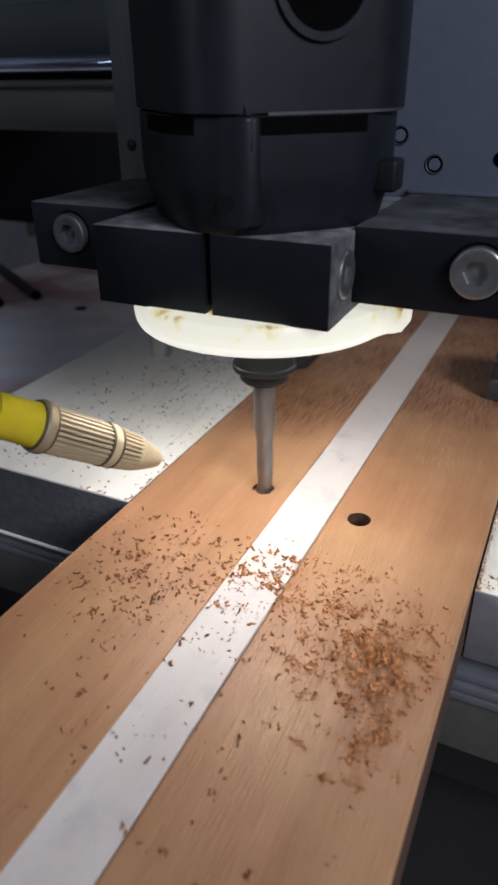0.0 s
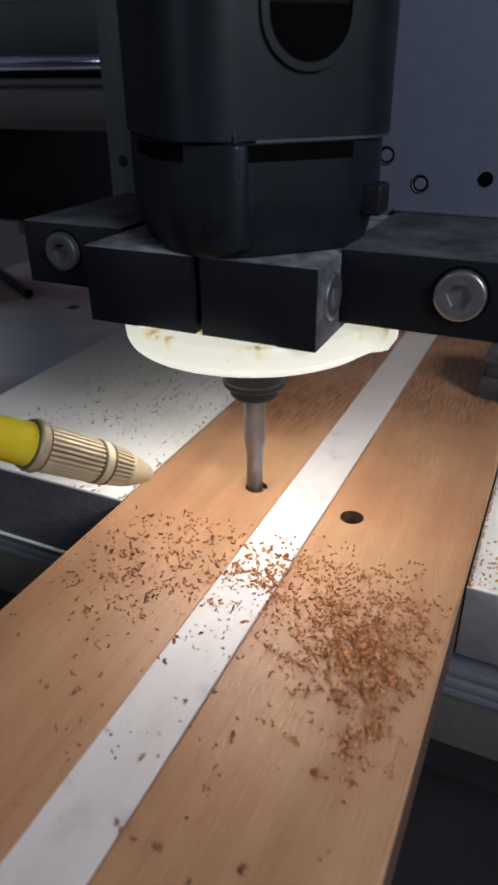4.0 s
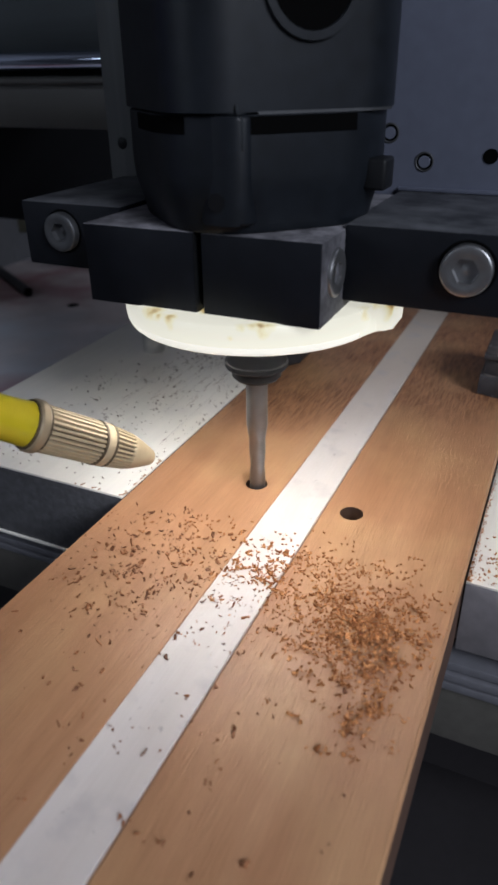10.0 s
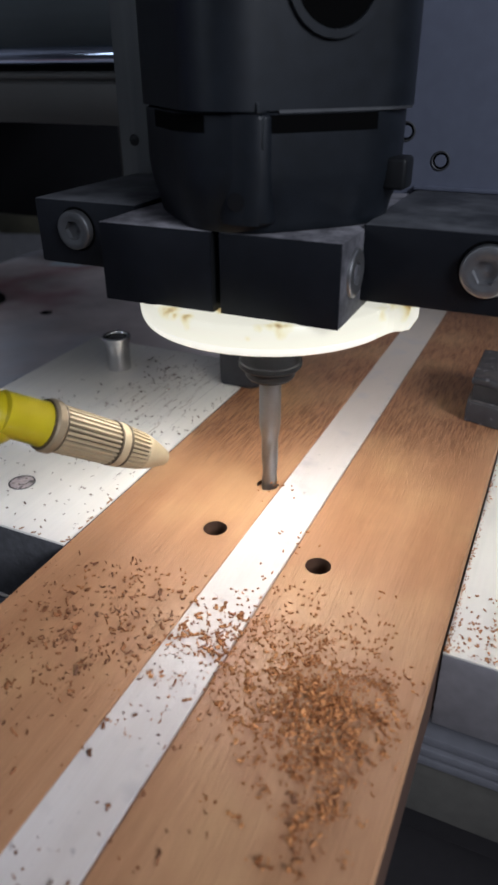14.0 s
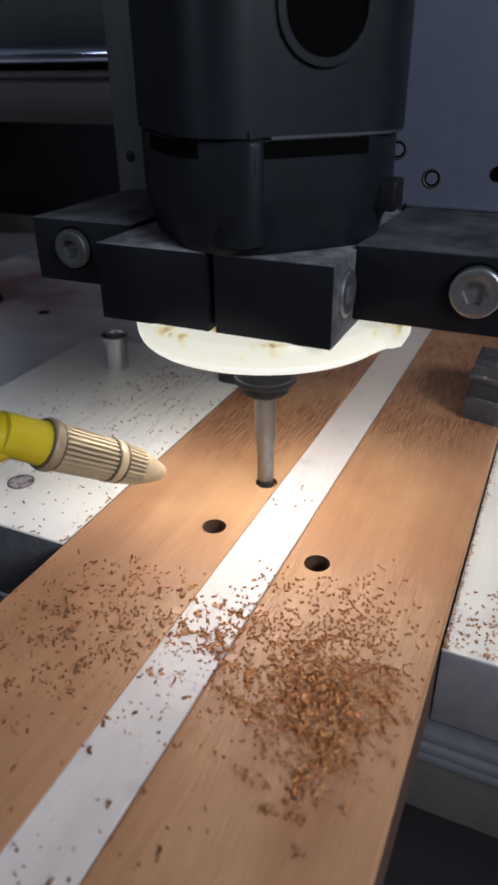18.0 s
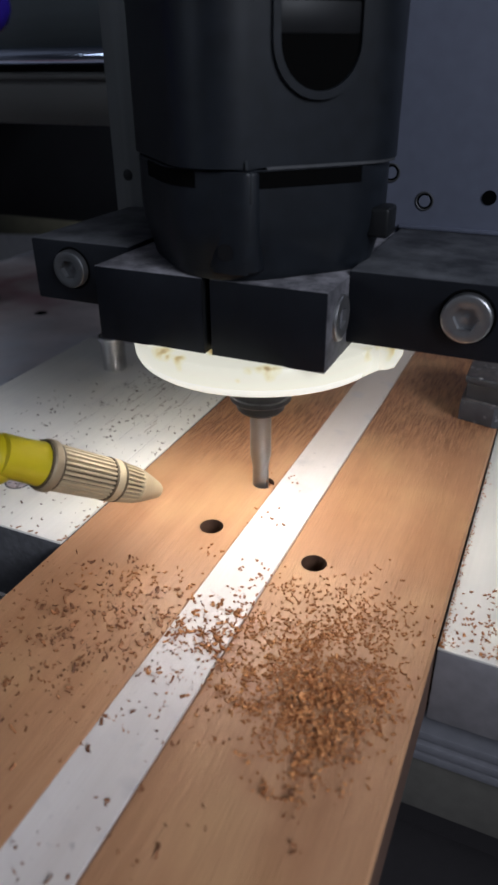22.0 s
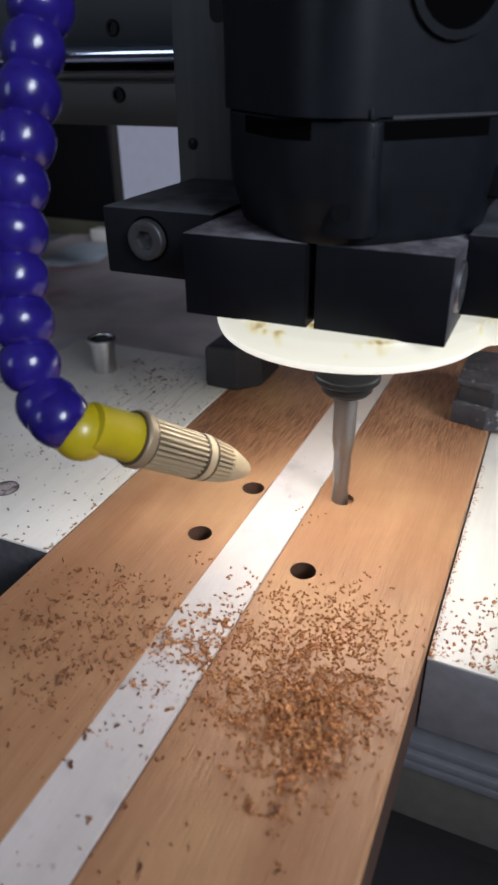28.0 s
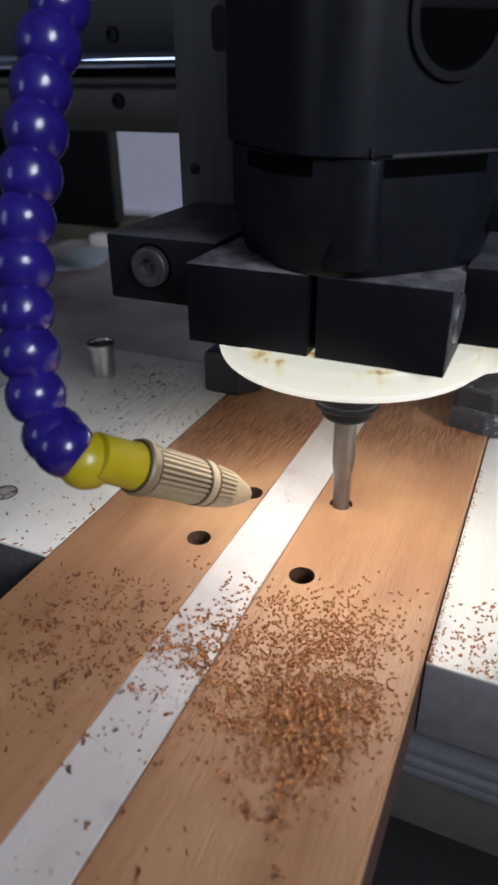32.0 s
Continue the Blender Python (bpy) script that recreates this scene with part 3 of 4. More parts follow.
# ---- white boards on both sides ----
left_board = on_bed(tagged(new("side_board"), "white melamine scrap board with pencil lines and bolt holes", "scrap board", "scrap boards beside the workpiece"))
part("core", box(-134, -57.15, -18.7, 101, -24, -0.1, 0.3), DARKEDGE, left_board, "dark rough edges")
part("white_face", box(-134, -57.15, -18.75, 101, -0.1, 0.6, 0.15), MELAMINE, left_board)
part("base_strip", box(-134, -57.5, -19.3, -16, -23.9, -23.1, 0.1), MELAMINE, left_board, "thin pale strip under the front edge")
right_board = on_bed(tagged(new("side_board"), "white melamine scrap board with raw grey front edge", "scrap board", "scrap boards beside the workpiece"))
part("core", box(31.2, 120, -14.4, 190, -22, -2.2, 0.3), EDGE, right_board, "grey raw edges")
# dark strip added in place of the shaded gap under the board
part("gap_strip", box(31.6, 119, -12.4, 189, -24, -22.1, 0.2), DARKEDGE, right_board, "dark strip for the gap under the board")
part("white_face", box(31.2, 120, -14.45, 190, -2.2, -1.6, 0.15), MELAMINE, right_board)

for k, (x, y0, y1) in enumerate(((-70, 40, 92), (-73, 30, 88), (-76.5, 44, 97), (-79, 52, 90), (-83, 38, 96), (-66, 55, 84), (-90, 20, 60), (-63, 10, 50), (-95, 45, 70))):
    part("scratch", turned(box(-0.08, 0.08, y0, y1, 0.58, 0.608), Matrix.Translation((x, 0, 0)) @ Matrix.Translation((0, y0, 0)) @ Euler((0, 0, radians((-1.5, 0.8, 2.0, -0.7, 1.2)[k % 5]))).to_matrix().to_4x4() @ Matrix.Translation((0, -y0, 0))), PENCIL, left_board)

mark_rnd = random.Random(3)
for _ in range(46):
    x, y, n = mark_rnd.uniform(-94, -64), mark_rnd.gauss(72, 15), mark_rnd.uniform(1.5, 7)
    if 20 < y < 96:
        part("scuff", turned(box(-0.11, 0.11, -n / 2, n / 2, 0.58, 0.61), Matrix.Translation((x, y, 0)) @ Euler((0, 0, radians(mark_rnd.gauss(-2, 2)))).to_matrix().to_4x4()), MARK, left_board)
for k in range(16):
    # brown splinters torn up along the edges
    y, n = -17.5 + 22 * mark_rnd.random() ** 2, mark_rnd.uniform(0.5, 1.5)
    a = radians(mark_rnd.uniform(20, 160))
    x = -57.4 if k < 11 else -58 - 18 * mark_rnd.random() ** 1.5
    if k >= 11:
        y = -18.4
    part("splinter", turned(prism([(-0.22, 0), (0.22, 0), (0.1, 0.6 * n), (-0.05, n)], 0, 0.25), Matrix.Translation((x, y, 0.6)) @ Euler((radians(mark_rnd.uniform(0, 12)), 0, a - 1.57)).to_matrix().to_4x4()), SPLINTER, left_board)

offcut = on_bed(tagged(part("wood_offcut", prism([(-400, 330), (-285, 366), (-275, 392), (-400, 372)], -24, -8, 0.8), OLIVE), "olive-brown wooden offcut lying on the bed", "offcut"))
SHEET = mat("pale_blue_patch", (0.47, 0.54, 0.60), 0.6, grain=(90, 30, 90), bump=0.1, spots=0.3)
# thin piece added for a pale patch that travels with the bed
sheet = on_bed(tagged(part("pale_patch", prism([(-294, 262), (-272, 267), (-257, 288), (-272, 333), (-306, 333)], -24, -23.5, 0.1), SHEET), "thin pale blue piece, added as a pale patch on the bed", "sheet"))
block = on_bed(tagged(part("white_block", box(-300, -283, 338, 350, -24, -15, 0.8), MELAMINE), "small white block on the bed", "block"))
cable_curve = bpy.data.curves.new("cable", "CURVE")
cable_curve.dimensions, cable_curve.bevel_depth, cable_curve.bevel_resolution = "3D", 0.0032, 3
for pts in (((-262, 180, -20.8), (-300, 204, -20.8), (-345, 232, -20.8)), ((-272, 158, -20.8), (-300, 178, -20.8), (-330, 199, -20.8))):
    sp = cable_curve.splines.new("NURBS")
    sp.points.add(len(pts) - 1)
    for q, p in zip(sp.points, pts):
        q.co = (p[0] * 0.001, p[1] * 0.001, p[2] * 0.001, 1)
    sp.use_endpoint_u, sp.order_u = True, 3
cable_curve.materials.append(FRAME)
cable = on_bed(tagged(new("black_cable", cable_curve), "pair of black cables lying on the bed", "cable"))

# ---- clamps, pin, screw ----
lc = on_bed(tagged(new("hold_down_clamp"), "dark grey plastic hold-down block on the board's edge", "clamp", "hold-down clamps"))
part("block", prism([(-64, 78), (-52.5, 78), (-46, 85), (-46, 102), (-64, 102)], 0.6, 16.5, 2.0, seg=4), BLOCK, lc)
rc = on_bed(tagged(new("hold_down_clamp"), "worn dark grey hold-down block resting on the board's edge", "clamp", "hold-down clamps"))
FOOT = [(18.6, 85.4), (29.2, 82.8), (33.5, 84.6), (52, 88), (52, 112), (18.6, 112)]


def inset(outline, d):
    cx, cy = sum(x for x, _ in outline) / len(outline), sum(y for _, y in outline) / len(outline)
    return [(x + (d if x < cx else -d), y + (d if y < cy else -d)) for x, y in outline]


part("foot", prism(FOOT, 0.0, 7.4, 0.7, seg=3), DUSTY, rc, "scuffed lower foot")
part("waist", prism(inset(FOOT, 1.3), 7.2, 12.8, 0.2), BLOCK, rc, "dark recessed waist")
part("top_flange", prism(inset(FOOT, 0.5), 12.6, 15.2, 0.7, seg=3), DUSTY, rc)
pin = on_bed(tagged(new("steel_pin"), "bright steel pin with a dark flanged cap", "pin"))
part("shank", turned(lathe([(0, 0), (4.3, 0), (4.3, 11), (0, 11)], 32), Matrix.Translation((-106, 77.5, 0.6))), STEEL, pin)
cap = part("cap", turned(lathe([(4.2, 0), (4.9, 0), (5.2, 0.3), (5.2, 1.3), (4.9, 1.7), (4.2, 1.7), (4.0, 1.4), (4.0, 0.1)], 32), Matrix.Translation((-106, 77.5, 11.6))), STEEL, pin, "bright flanged rim")
part("cap_top", turned(lathe([(0, 0.9), (3.0, 0.95), (4.1, 0.7), (4.1, 0.4), (0, 0.4)], 28), Matrix.Translation((-106, 77.5, 11.6))), DULL, cap, "dull dark top")
part("bore", turned(lathe([(0, 0), (4.02, 0), (4.02, 0.9), (0, 0.9)], 32), Matrix.Translation((-106, 77.5, 11.6))), HOLE_SHADE, cap, "dark bore")
screw = on_bed(tagged(new("countersunk_screw"), "recessed screw head in the white board", "screw"))
part("rim", turned(lathe([(3.25, -0.3), (3.25, 0.05), (3.6, 0.07), (3.7, -0.3)], 28), Matrix.Translation((-84.7, -1.2, 0.62))), DULL, screw, "dark rim")
part("head", turned(lathe([(0, 0.03), (3.1, 0.05), (3.23, 0.0), (3.23, -0.3), (0, -0.3)], 28), Matrix.Translation((-84.7, -1.2, 0.62))), SCREW, screw)


# ---- the head: plate, clamp, router, ring light, nozzle ----
head = tagged(new("spindle_head"), "black router in a split clamp with a glowing ring light", "spindle")
plate = part("back_plate", box(-61, 75, 34, 42, 60, 190, 0.6), PLATE, head, "blue-grey anodised back plate")
for x, z in ((29.5, 80), (20.6, 86.2)):
    seat = part("plate_bolt", turned(lathe([(2.3, -0.4), (2.3, 0.12), (2.05, 0.2), (1.85, 0.1), (1.85, -0.4)], 24), Matrix.Translation((x, 33.95, z)) @ Euler((radians(90), 0, 0)).to_matrix().to_4x4()), DULL, plate)
    part("bolt_face", turned(lathe([(0, -0.2), (1.35, -0.2), (1.45, -0.3)], 20), Matrix.Translation((x, 33.7, z)) @ Euler((radians(90), 0, 0)).to_matrix().to_4x4()), PLATE, seat)
    part("bolt_gap", turned(lathe([(0, 0), (1.84, 0), (1.84, 0.06), (0, 0.06)], 20), Matrix.Translation((x, 34.0, z)) @ Euler((radians(90), 0, 0)).to_matrix().to_4x4()), HOLE_SHADE, seat)
part("plate_bolt", turned(lathe([(0, 0.25), (1.2, 0.22), (1.6, 0), (0, 0)], 24), Matrix.Translation((-56.6, 33.6, 82)) @ Euler((radians(90), 0, 0)).to_matrix().to_4x4()), NUT, plate)
# strip laid over the plate: the router's shade there put into colour
part("plate_shade_strip", box(-61.2, -44, 33.6, 34.0, 60.2, 190, 0.1), PLATE_SHADE, plate, "thin duller strip for the shade on the plate's left")
# the slot is a flat dark piece, its shade given by colour
part("slot", turned(prism(rounded(2.2, 5.0, 2.0, 6), 0, 0.15), Matrix.Translation((-48, 33.6, 115)) @ Euler((radians(90), 0, 0)).to_matrix().to_4x4()), NUT, plate, "dark slot")
part("bolt_hole", turned(lathe([(0, 0), (1.7, 0), (1.7, 0.2), (0, 0.2)], 20), Matrix.Translation((44.7, 34.0, 81.7)) @ Euler((radians(90), 0, 0)).to_matrix().to_4x4()), HOLE_SHADE, plate)

# ledge added so that a highlight runs along the plate's foot
part("plate_lip", box(24, 74.5, 32.4, 34, 73.35, 74.2, 0.2), PLATE, plate, "thin added ledge that catches light above the clamp ear")

# the clamp in two halves with ears
CT, CB = 72.3, 55.8
for x0, x1 in ((-28.8, -2.5), (-0.8, 24.4)):
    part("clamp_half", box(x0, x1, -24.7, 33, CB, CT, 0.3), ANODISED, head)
# liner added over the pale tone, so the slit's shade is in colour
part("slit_liner", box(-2.5, -2.36, -24.75, 32.5, CB + 0.05, CT - 0.1), NUT, head, "thin dark liner giving the clamp's slit its shade")
part("clamp_ear", box(-57, -28.7, -11, 33.5, 58.2, 73.3, 0.6), EAR, head)
part("clamp_ear", box(24.2, 62, -11, 33.5, 57.8, 73.3, 0.6), EAR, head)


def cap_bolt(parent, m, r=5.2, metal=None):
    """A socket-head bolt: domed rim, six-sided recess with a conical floor."""
    bm, n = bmesh.new(), 48
    ang = [2 * math.pi * i / n for i in range(n)]
    hexa = [0.52 * r * math.cos(math.pi / 6) / math.cos(t % (math.pi / 3) - math.pi / 6) for t in ang]
    rows_ = [[(k * r, z)] * n for k, z in ((1.0, -0.2), (1.0, 1.35), (0.985, 1.65), (0.94, 1.86), (0.86, 1.95), (0.66, 1.95), (0.61, 1.88))]
    rows_ += [[(h, 1.86) for h in hexa], [(h * 0.97, 0.5) for h in hexa], [(h * 0.55, 0.35) for h in hexa], [(0.02, 0.7)] * n]
    rings = [[bm.verts.new((q * math.cos(t), q * math.sin(t), z)) for (q, z), t in zip(row, ang)] for row in rows_]
    for a, b in zip(rings, rings[1:]):
        for i in range(n):
            bm.faces.new((a[i], a[(i + 1) % n], b[(i + 1) % n], b[i]))
    bmesh.ops.recalc_face_normals(bm, faces=bm.faces[:])
    head_ = part("cap_bolt", turned(bm, m), metal or STEEL, parent, sharp=0.5)
    # dark ring on the surface: the gap's shade put into colour
    part("counterbore", turned(lathe([(r + 0.05, 0.02), (r + 0.6, 0.02), (r + 0.6, 0.06), (r + 0.05, 0.06)], 36), m), HOLE_SHADE, head_)
    return head_


FRONT = Euler((radians(90), 0, 0)).to_matrix().to_4x4()
# left bolt duller than the right: their difference in light is in the colour
cap_bolt(head, Matrix.Translation((-45.2, -11, 66.8)) @ FRONT, 4.5, DULL)
cap_bolt(head, Matrix.Translation((48.5, -11, 66.6)) @ FRONT, 4.9, BOLT)
cap_bolt(head, Matrix.Translation((23.3, -16.5, 65)) @ Euler((0, radians(90), 0)).to_matrix().to_4x4(), 4.8, BOLT)

# the router's body: a rounded square turned on the clamp
TURN = Euler((0, 0, radians(46))).to_matrix().to_4x4()
part("motor_housing", turned(prism(rounded(24, 24, 12, 12), 93.6, 190, 0.5), TURN), BLACK, head)
LOWER = rounded(24.3, 24.3, 16.5, 12)


def shell(outline):
    """The lower housing: straight above, drawn in on a soft curve to a flat foot."""
    bm = bmesh.new()
    steps = [(0.90, 72.4), (0.915, 73.0), (0.925, 74.2), (0.945, 76.4), (0.972, 78.6), (0.99, 80.6), (1.0, 83.0), (1.0, 92.9), (0.99, 93.2)]
    rings = [[bm.verts.new((x * k, y * k, z)) for x, y in outline] for k, z in steps]
    n = len(outline)
    for a, b in zip(rings, rings[1:]):
        for i in range(n):
            bm.faces.new((a[i], a[(i + 1) % n], b[(i + 1) % n], b[i]))
    bm.faces.new(rings[0][::-1])
    bm.faces.new(rings[-1])
    bmesh.ops.remove_doubles(bm, verts=bm.verts[:], dist=0.001)
    bmesh.ops.recalc_face_normals(bm, faces=bm.faces[:])
    return bm


part("lower_housing", turned(shell(LOWER), TURN), BLACK, head)


def wrapped(outline, u0, u1, z0, z1, lift, n=14):
    """A thin plate that hugs the front of an outline from u0 to u1."""
    edge = sorted((x, y) for x, y in outline if y < 0)
    xs, ys = [p[0] for p in edge], [p[1] for p in edge]
    bm = bmesh.new()
    rows_ = []
    for i in range(n + 1):
        x = u0 + (u1 - u0) * i / n
        y = float(np.interp(x, xs, ys))
        rows_.append([bm.verts.new((x, y - lift, z0)), bm.verts.new((x, y - lift, z1)), bm.verts.new((x, y + 0.6, z1)), bm.verts.new((x, y + 0.6, z0))])
    for p, q in zip(rows_, rows_[1:]):
        for i in range(4):
            bm.faces.new((p[i], p[(i + 1) % 4], q[(i + 1) % 4], q[i]))
    bm.faces.new(rows_[0])
    bm.faces.new(rows_[-1][::-1])
    bmesh.ops.recalc_face_normals(bm, faces=bm.faces[:])
    return bm


# paler strip added on the right face only; it paints the seam's highlight
part("seam_highlight", turned(wrapped(rounded(24, 24, 12, 12), -9.0, 20.0, 93.2, 93.7, 0.25, 24), TURN), DULL, head, "thin strip that draws the seam's highlight")
# thin dark plates on the housing paint the shade inside the vents
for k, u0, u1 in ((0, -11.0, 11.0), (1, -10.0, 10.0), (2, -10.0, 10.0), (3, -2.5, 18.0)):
    part("vent_slot", turned(wrapped(LOWER, u0, u1, 90.0, 93.0, 0.08), Euler((0, 0, radians(46 + 90 * k))).to_matrix().to_4x4()), HOLE_SHADE, head)


def stadium(w, z0, z1, n=14):
    pts = []
    for i in range(n + 1):
        a = math.pi + math.pi * i / n
        pts.append((w * math.cos(a), z0 + w + w * math.sin(a)))
    for i in range(n + 1):
        a = math.pi * i / n
        pts.append((w * math.cos(a), z1 - w + w * math.sin(a)))
    return pts


def band(outer, inner, y0, y1):
    """A raised rim between two outlines in the x, z plane, facing -y."""
    bm = bmesh.new()
    n = len(outer)
    v = [[bm.verts.new((x, y, z)) for x, z in o] for o, y in ((outer, y1), (outer, y0), (inner, y0), (inner, y1))]
    for a, b in zip(v, v[1:]):
        for i in range(n):
            j = (i + 1) % n
            bm.faces.new((a[i], a[j], b[j], b[i]))
    bmesh.ops.recalc_face_normals(bm, faces=bm.faces[:])
    return bm


rim = part("window_rim", turned(band([(x + 1, z) for x, z in stadium(9.2, 104.4, 150)], [(x + 1, z) for x, z in stadium(7.8, 105.8, 149)], -24.9, -23.4), TURN), BLACK, head)
# black sheet over the housing paints the window's shaded depth
part("recess_shade", turned(prism([(x + 1, -z) for x, z in stadium(7.8, 105.8, 149)], 0, 0.2), TURN @ Matrix.Translation((0, -24.1, 0)) @ Euler((radians(-90), 0, 0)).to_matrix().to_4x4()), HOLE_SHADE, head)
PANEL = [(4.7 + 5.4 * math.cos(math.pi + math.pi * i / 16), -24.0 + 3.15 * math.sin(math.pi + math.pi * i / 16)) for i in range(17)] + [(10.1, -18), (-0.7, -18)]


def ridge(cx, cy, z0, rx, ry, rz, n=20, m=8):
    """A low ridge that swells from the seam and fades upwards."""
    bm = bmesh.new()
    rows_ = []
    for j in range(m):
        k = (1 - (j / m) ** 3) ** 0.6
        rows_.append([bm.verts.new((cx + rx * k * math.cos(2 * math.pi * i / n), cy + ry * k * math.sin(2 * math.pi * i / n), z0 + rz * j / m)) for i in range(n)])
    for a, b in zip(rows_, rows_[1:]):
        for i in range(n):
            bm.faces.new((a[i], a[(i + 1) % n], b[(i + 1) % n], b[i]))
    bm.faces.new(rows_[0][::-1])
    bm.faces.new(rows_[-1])
    bmesh.ops.recalc_face_normals(bm, faces=bm.faces[:])
    return bm


rib = part("corner_panel", join(prism(PANEL, 74.4, 93.1, 0.8, seg=3), ridge(5.2, -23.7, 93.3, 4.3, 3.1, 15)), BLACK, head, "rounded corner panel")
# strips in a paler black: light on the panel's edge put into colour
part("edge_glint", join(box(8.9, 9.35, -26.0, -25.5, 87.5, 93.0, 0.15), box(8.3, 8.7, -26.7, -26.2, 93.4, 95.0, 0.12)), EDGE_GLINT, rib, "greyish strip that draws the edge's highlight")
# dark disc on the panel; the hole's shade is its colour
part("screw_hole", turned(lathe([(0, 0), (1.5, 0), (1.7, 0.3), (0, 0.3)], 24), Matrix.Translation((4.4, -27.15, 78.6)) @ Euler((radians(90), 0, radians(2))).to_matrix().to_4x4()), DEEP, rib)
part("brush_cap", turned(box(-6.7, 8.7, -24.3, -23.5, 114.5, 119.5, 0.4), TURN), NUT, head, "dark brush cap behind the window")
# hidden cylinder added to stop ring light leaking up through the clamp
part("light_stop", lathe([(0, 50.5), (20, 50.5), (20, 74), (0, 74)], 36), FRAME, head)
part("latch", box(25.5, 30.2, -5.5, 1.2, 78.8, 84.8, 0.8, 3), NUT, head)
# ring light
def arc_solid(section, a0, a1, n=44):
    """A closed section of (radius, height) swept round the axis from angle a0 to a1."""
    bm = bmesh.new()
    rows_, m = [], len(section)
    for i in range(n + 1):
        t = radians(a0 + (a1 - a0) * i / n)
        rows_.append([bm.verts.new((r * math.cos(t), r * math.sin(t), z)) for r, z in section])
    for p, q in zip(rows_, rows_[1:]):
        for i in range(m):
            bm.faces.new((p[i], p[(i + 1) % m], q[(i + 1) % m], q[i]))
    bm.faces.new(rows_[0])
    bm.faces.new(rows_[-1][::-1])
    bmesh.ops.recalc_face_normals(bm, faces=bm.faces[:])
    return bm


# the tab grows out of the ring on a hollow curve
FILLET = [(24, -2), (24, -10)] + [((1 - k) ** 2 * 28.6 + 2 * k * (1 - k) * 29.6 + k * k * 30.8, (1 - k) ** 2 * -10.2 + 2 * k * (1 - k) * -6.2 + k * k * -4.7) for k in (0, 0.2, 0.4, 0.6, 0.8, 1)]
ring = part("ring_light", join(lathe([(24, 56.1), (29.2, 56.1), (30.0, 55.8), (30.4, 55.0), (30.5, 53.6), (30.45, 52.2), (30.35, 51.25), (27, 51.2), (15, 50.4), (14.4, 49.8), (14, 50.4), (14, 56.1), (24, 56.1)], 72), prism(rounded(8.2, 7.5, 3.0, 8, 25.2, 2.5), 49.9, 56.05, 0.9, seg=3), prism(FILLET, 50.0, 56.0, 0.5)), LED, head, "cream plastic ring with scorched blotches")
LIP_SECTION = [(27, 51.2), (30.33, 51.2), (30.15, 50.5), (29.8, 49.8), (29.4, 49.4), (28.9, 49.3), (28.7, 49.95), (27, 50.0)]
part("back_lip", arc_solid(LIP_SECTION, 78, 163), LED, ring)
part("lower_lip", arc_solid(LIP_SECTION, 165, 436), RIM, ring, "white translucent lower lip")
part("led_strip", arc_solid([(24.6, 47.75), (28.6, 49.8), (28.6, 49.95), (24.6, 49.95)], 182, 398), STRIP, ring, "glowing strip under the rim")
part("diffuser", arc_solid([(16, 49.9), (24.5, 49.9), (24.5, 50.35), (16, 50.35)], 165, 436), DIFFUSER, ring, "glowing white diffuser")
# collet nut and cutter
part("collet_nut", lathe([(0, 50), (8.3, 50), (8.3, 45), (7.5, 44.5), (7.5, 37.2), (7.9, 36.9), (7.9, 35.8), (7.6, 35.4), (6.4, 35.1), (6.2, 33.1), (5.5, 32.3), (3.0, 31.9), (0, 31.9)], 40), NUT, head)


def cutter():
    bm = bmesh.new()
    n, rows_, rings = 24, 53, []
    for k in range(rows_):
        z = -0.6 + k * 0.65
        ring = []
        for i in range(n):
            a = 2 * math.pi * i / n
            if z < 19:
                depth = 0.85 * max(0, math.cos(2 * a)) ** 2
                r = 2.8 - (0.62 + 0.35 * depth) * min(1, (19 - z) / 4)
                tw = z * 0.16
            else:
                r, tw = 2.8, 19 * 0.16
            ring.append(bm.verts.new((r * math.cos(a + tw), r * math.sin(a + tw), z)))
        rings.append(ring)
    for a, b in zip(rings, rings[1:]):
        for i in range(n):
            bm.faces.new((a[i], a[(i + 1) % n], b[(i + 1) % n], b[i]))
    bm.faces.new(rings[0][::-1])
    bm.faces.new(rings[-1])
    return bm


bit = part("cutter_bit", cutter(), BITSTEEL, head, "grey two-flute carbide cutter")

# air nozzle on its ball-jointed hose
TIP, RING = (-12.6, -29.5, 22.6), (-25.0, -53.6, 40.2)
hose = tagged(new("air_hose"), "blue ball-jointed air hose with a knurled brass nozzle", "air hose")
NZ = along(RING, TIP)


def knurled(z0, z1, r0, r1, n=28):
    """A sleeve with straight ridges; the grooves between them take the second material, darker for their shade."""
    bm = bmesh.new()
    pts0 = []
    for i in range(n):
        for at, drop in ((0.0, 0.0), (0.44, 0.0), (0.58, 0.6), (0.86, 0.6)):
            t = 2 * math.pi * (i + at) / n
            pts0.append(((r0 - drop) * math.cos(t), (r0 - drop) * math.sin(t)))
    lo = [bm.verts.new((x, y, z0)) for x, y in pts0]
    hi = [bm.verts.new((x * r1 / r0, y * r1 / r0, z1)) for x, y in pts0]
    m = len(lo)
    for i in range(m):
        bm.faces.new((lo[i], lo[(i + 1) % m], hi[(i + 1) % m], hi[i])).material_index = int(i % 4 == 2)
    bm.faces.new(lo[::-1])
    bm.faces.new(hi)
    return bm


nozzle = part("nozzle", turned(lathe([(0, 15.6), (4.7, 15.6), (4.85, 16.0), (4.85, 17.4), (4.5, 18.2)], 36), NZ), BRASS, hose, "knurled pale brass nozzle")
part("knurled_sleeve", turned(knurled(1.6, 15.4, 5.0, 4.75), NZ), BRASS, nozzle).data.materials.append(GROOVE_SHADE)
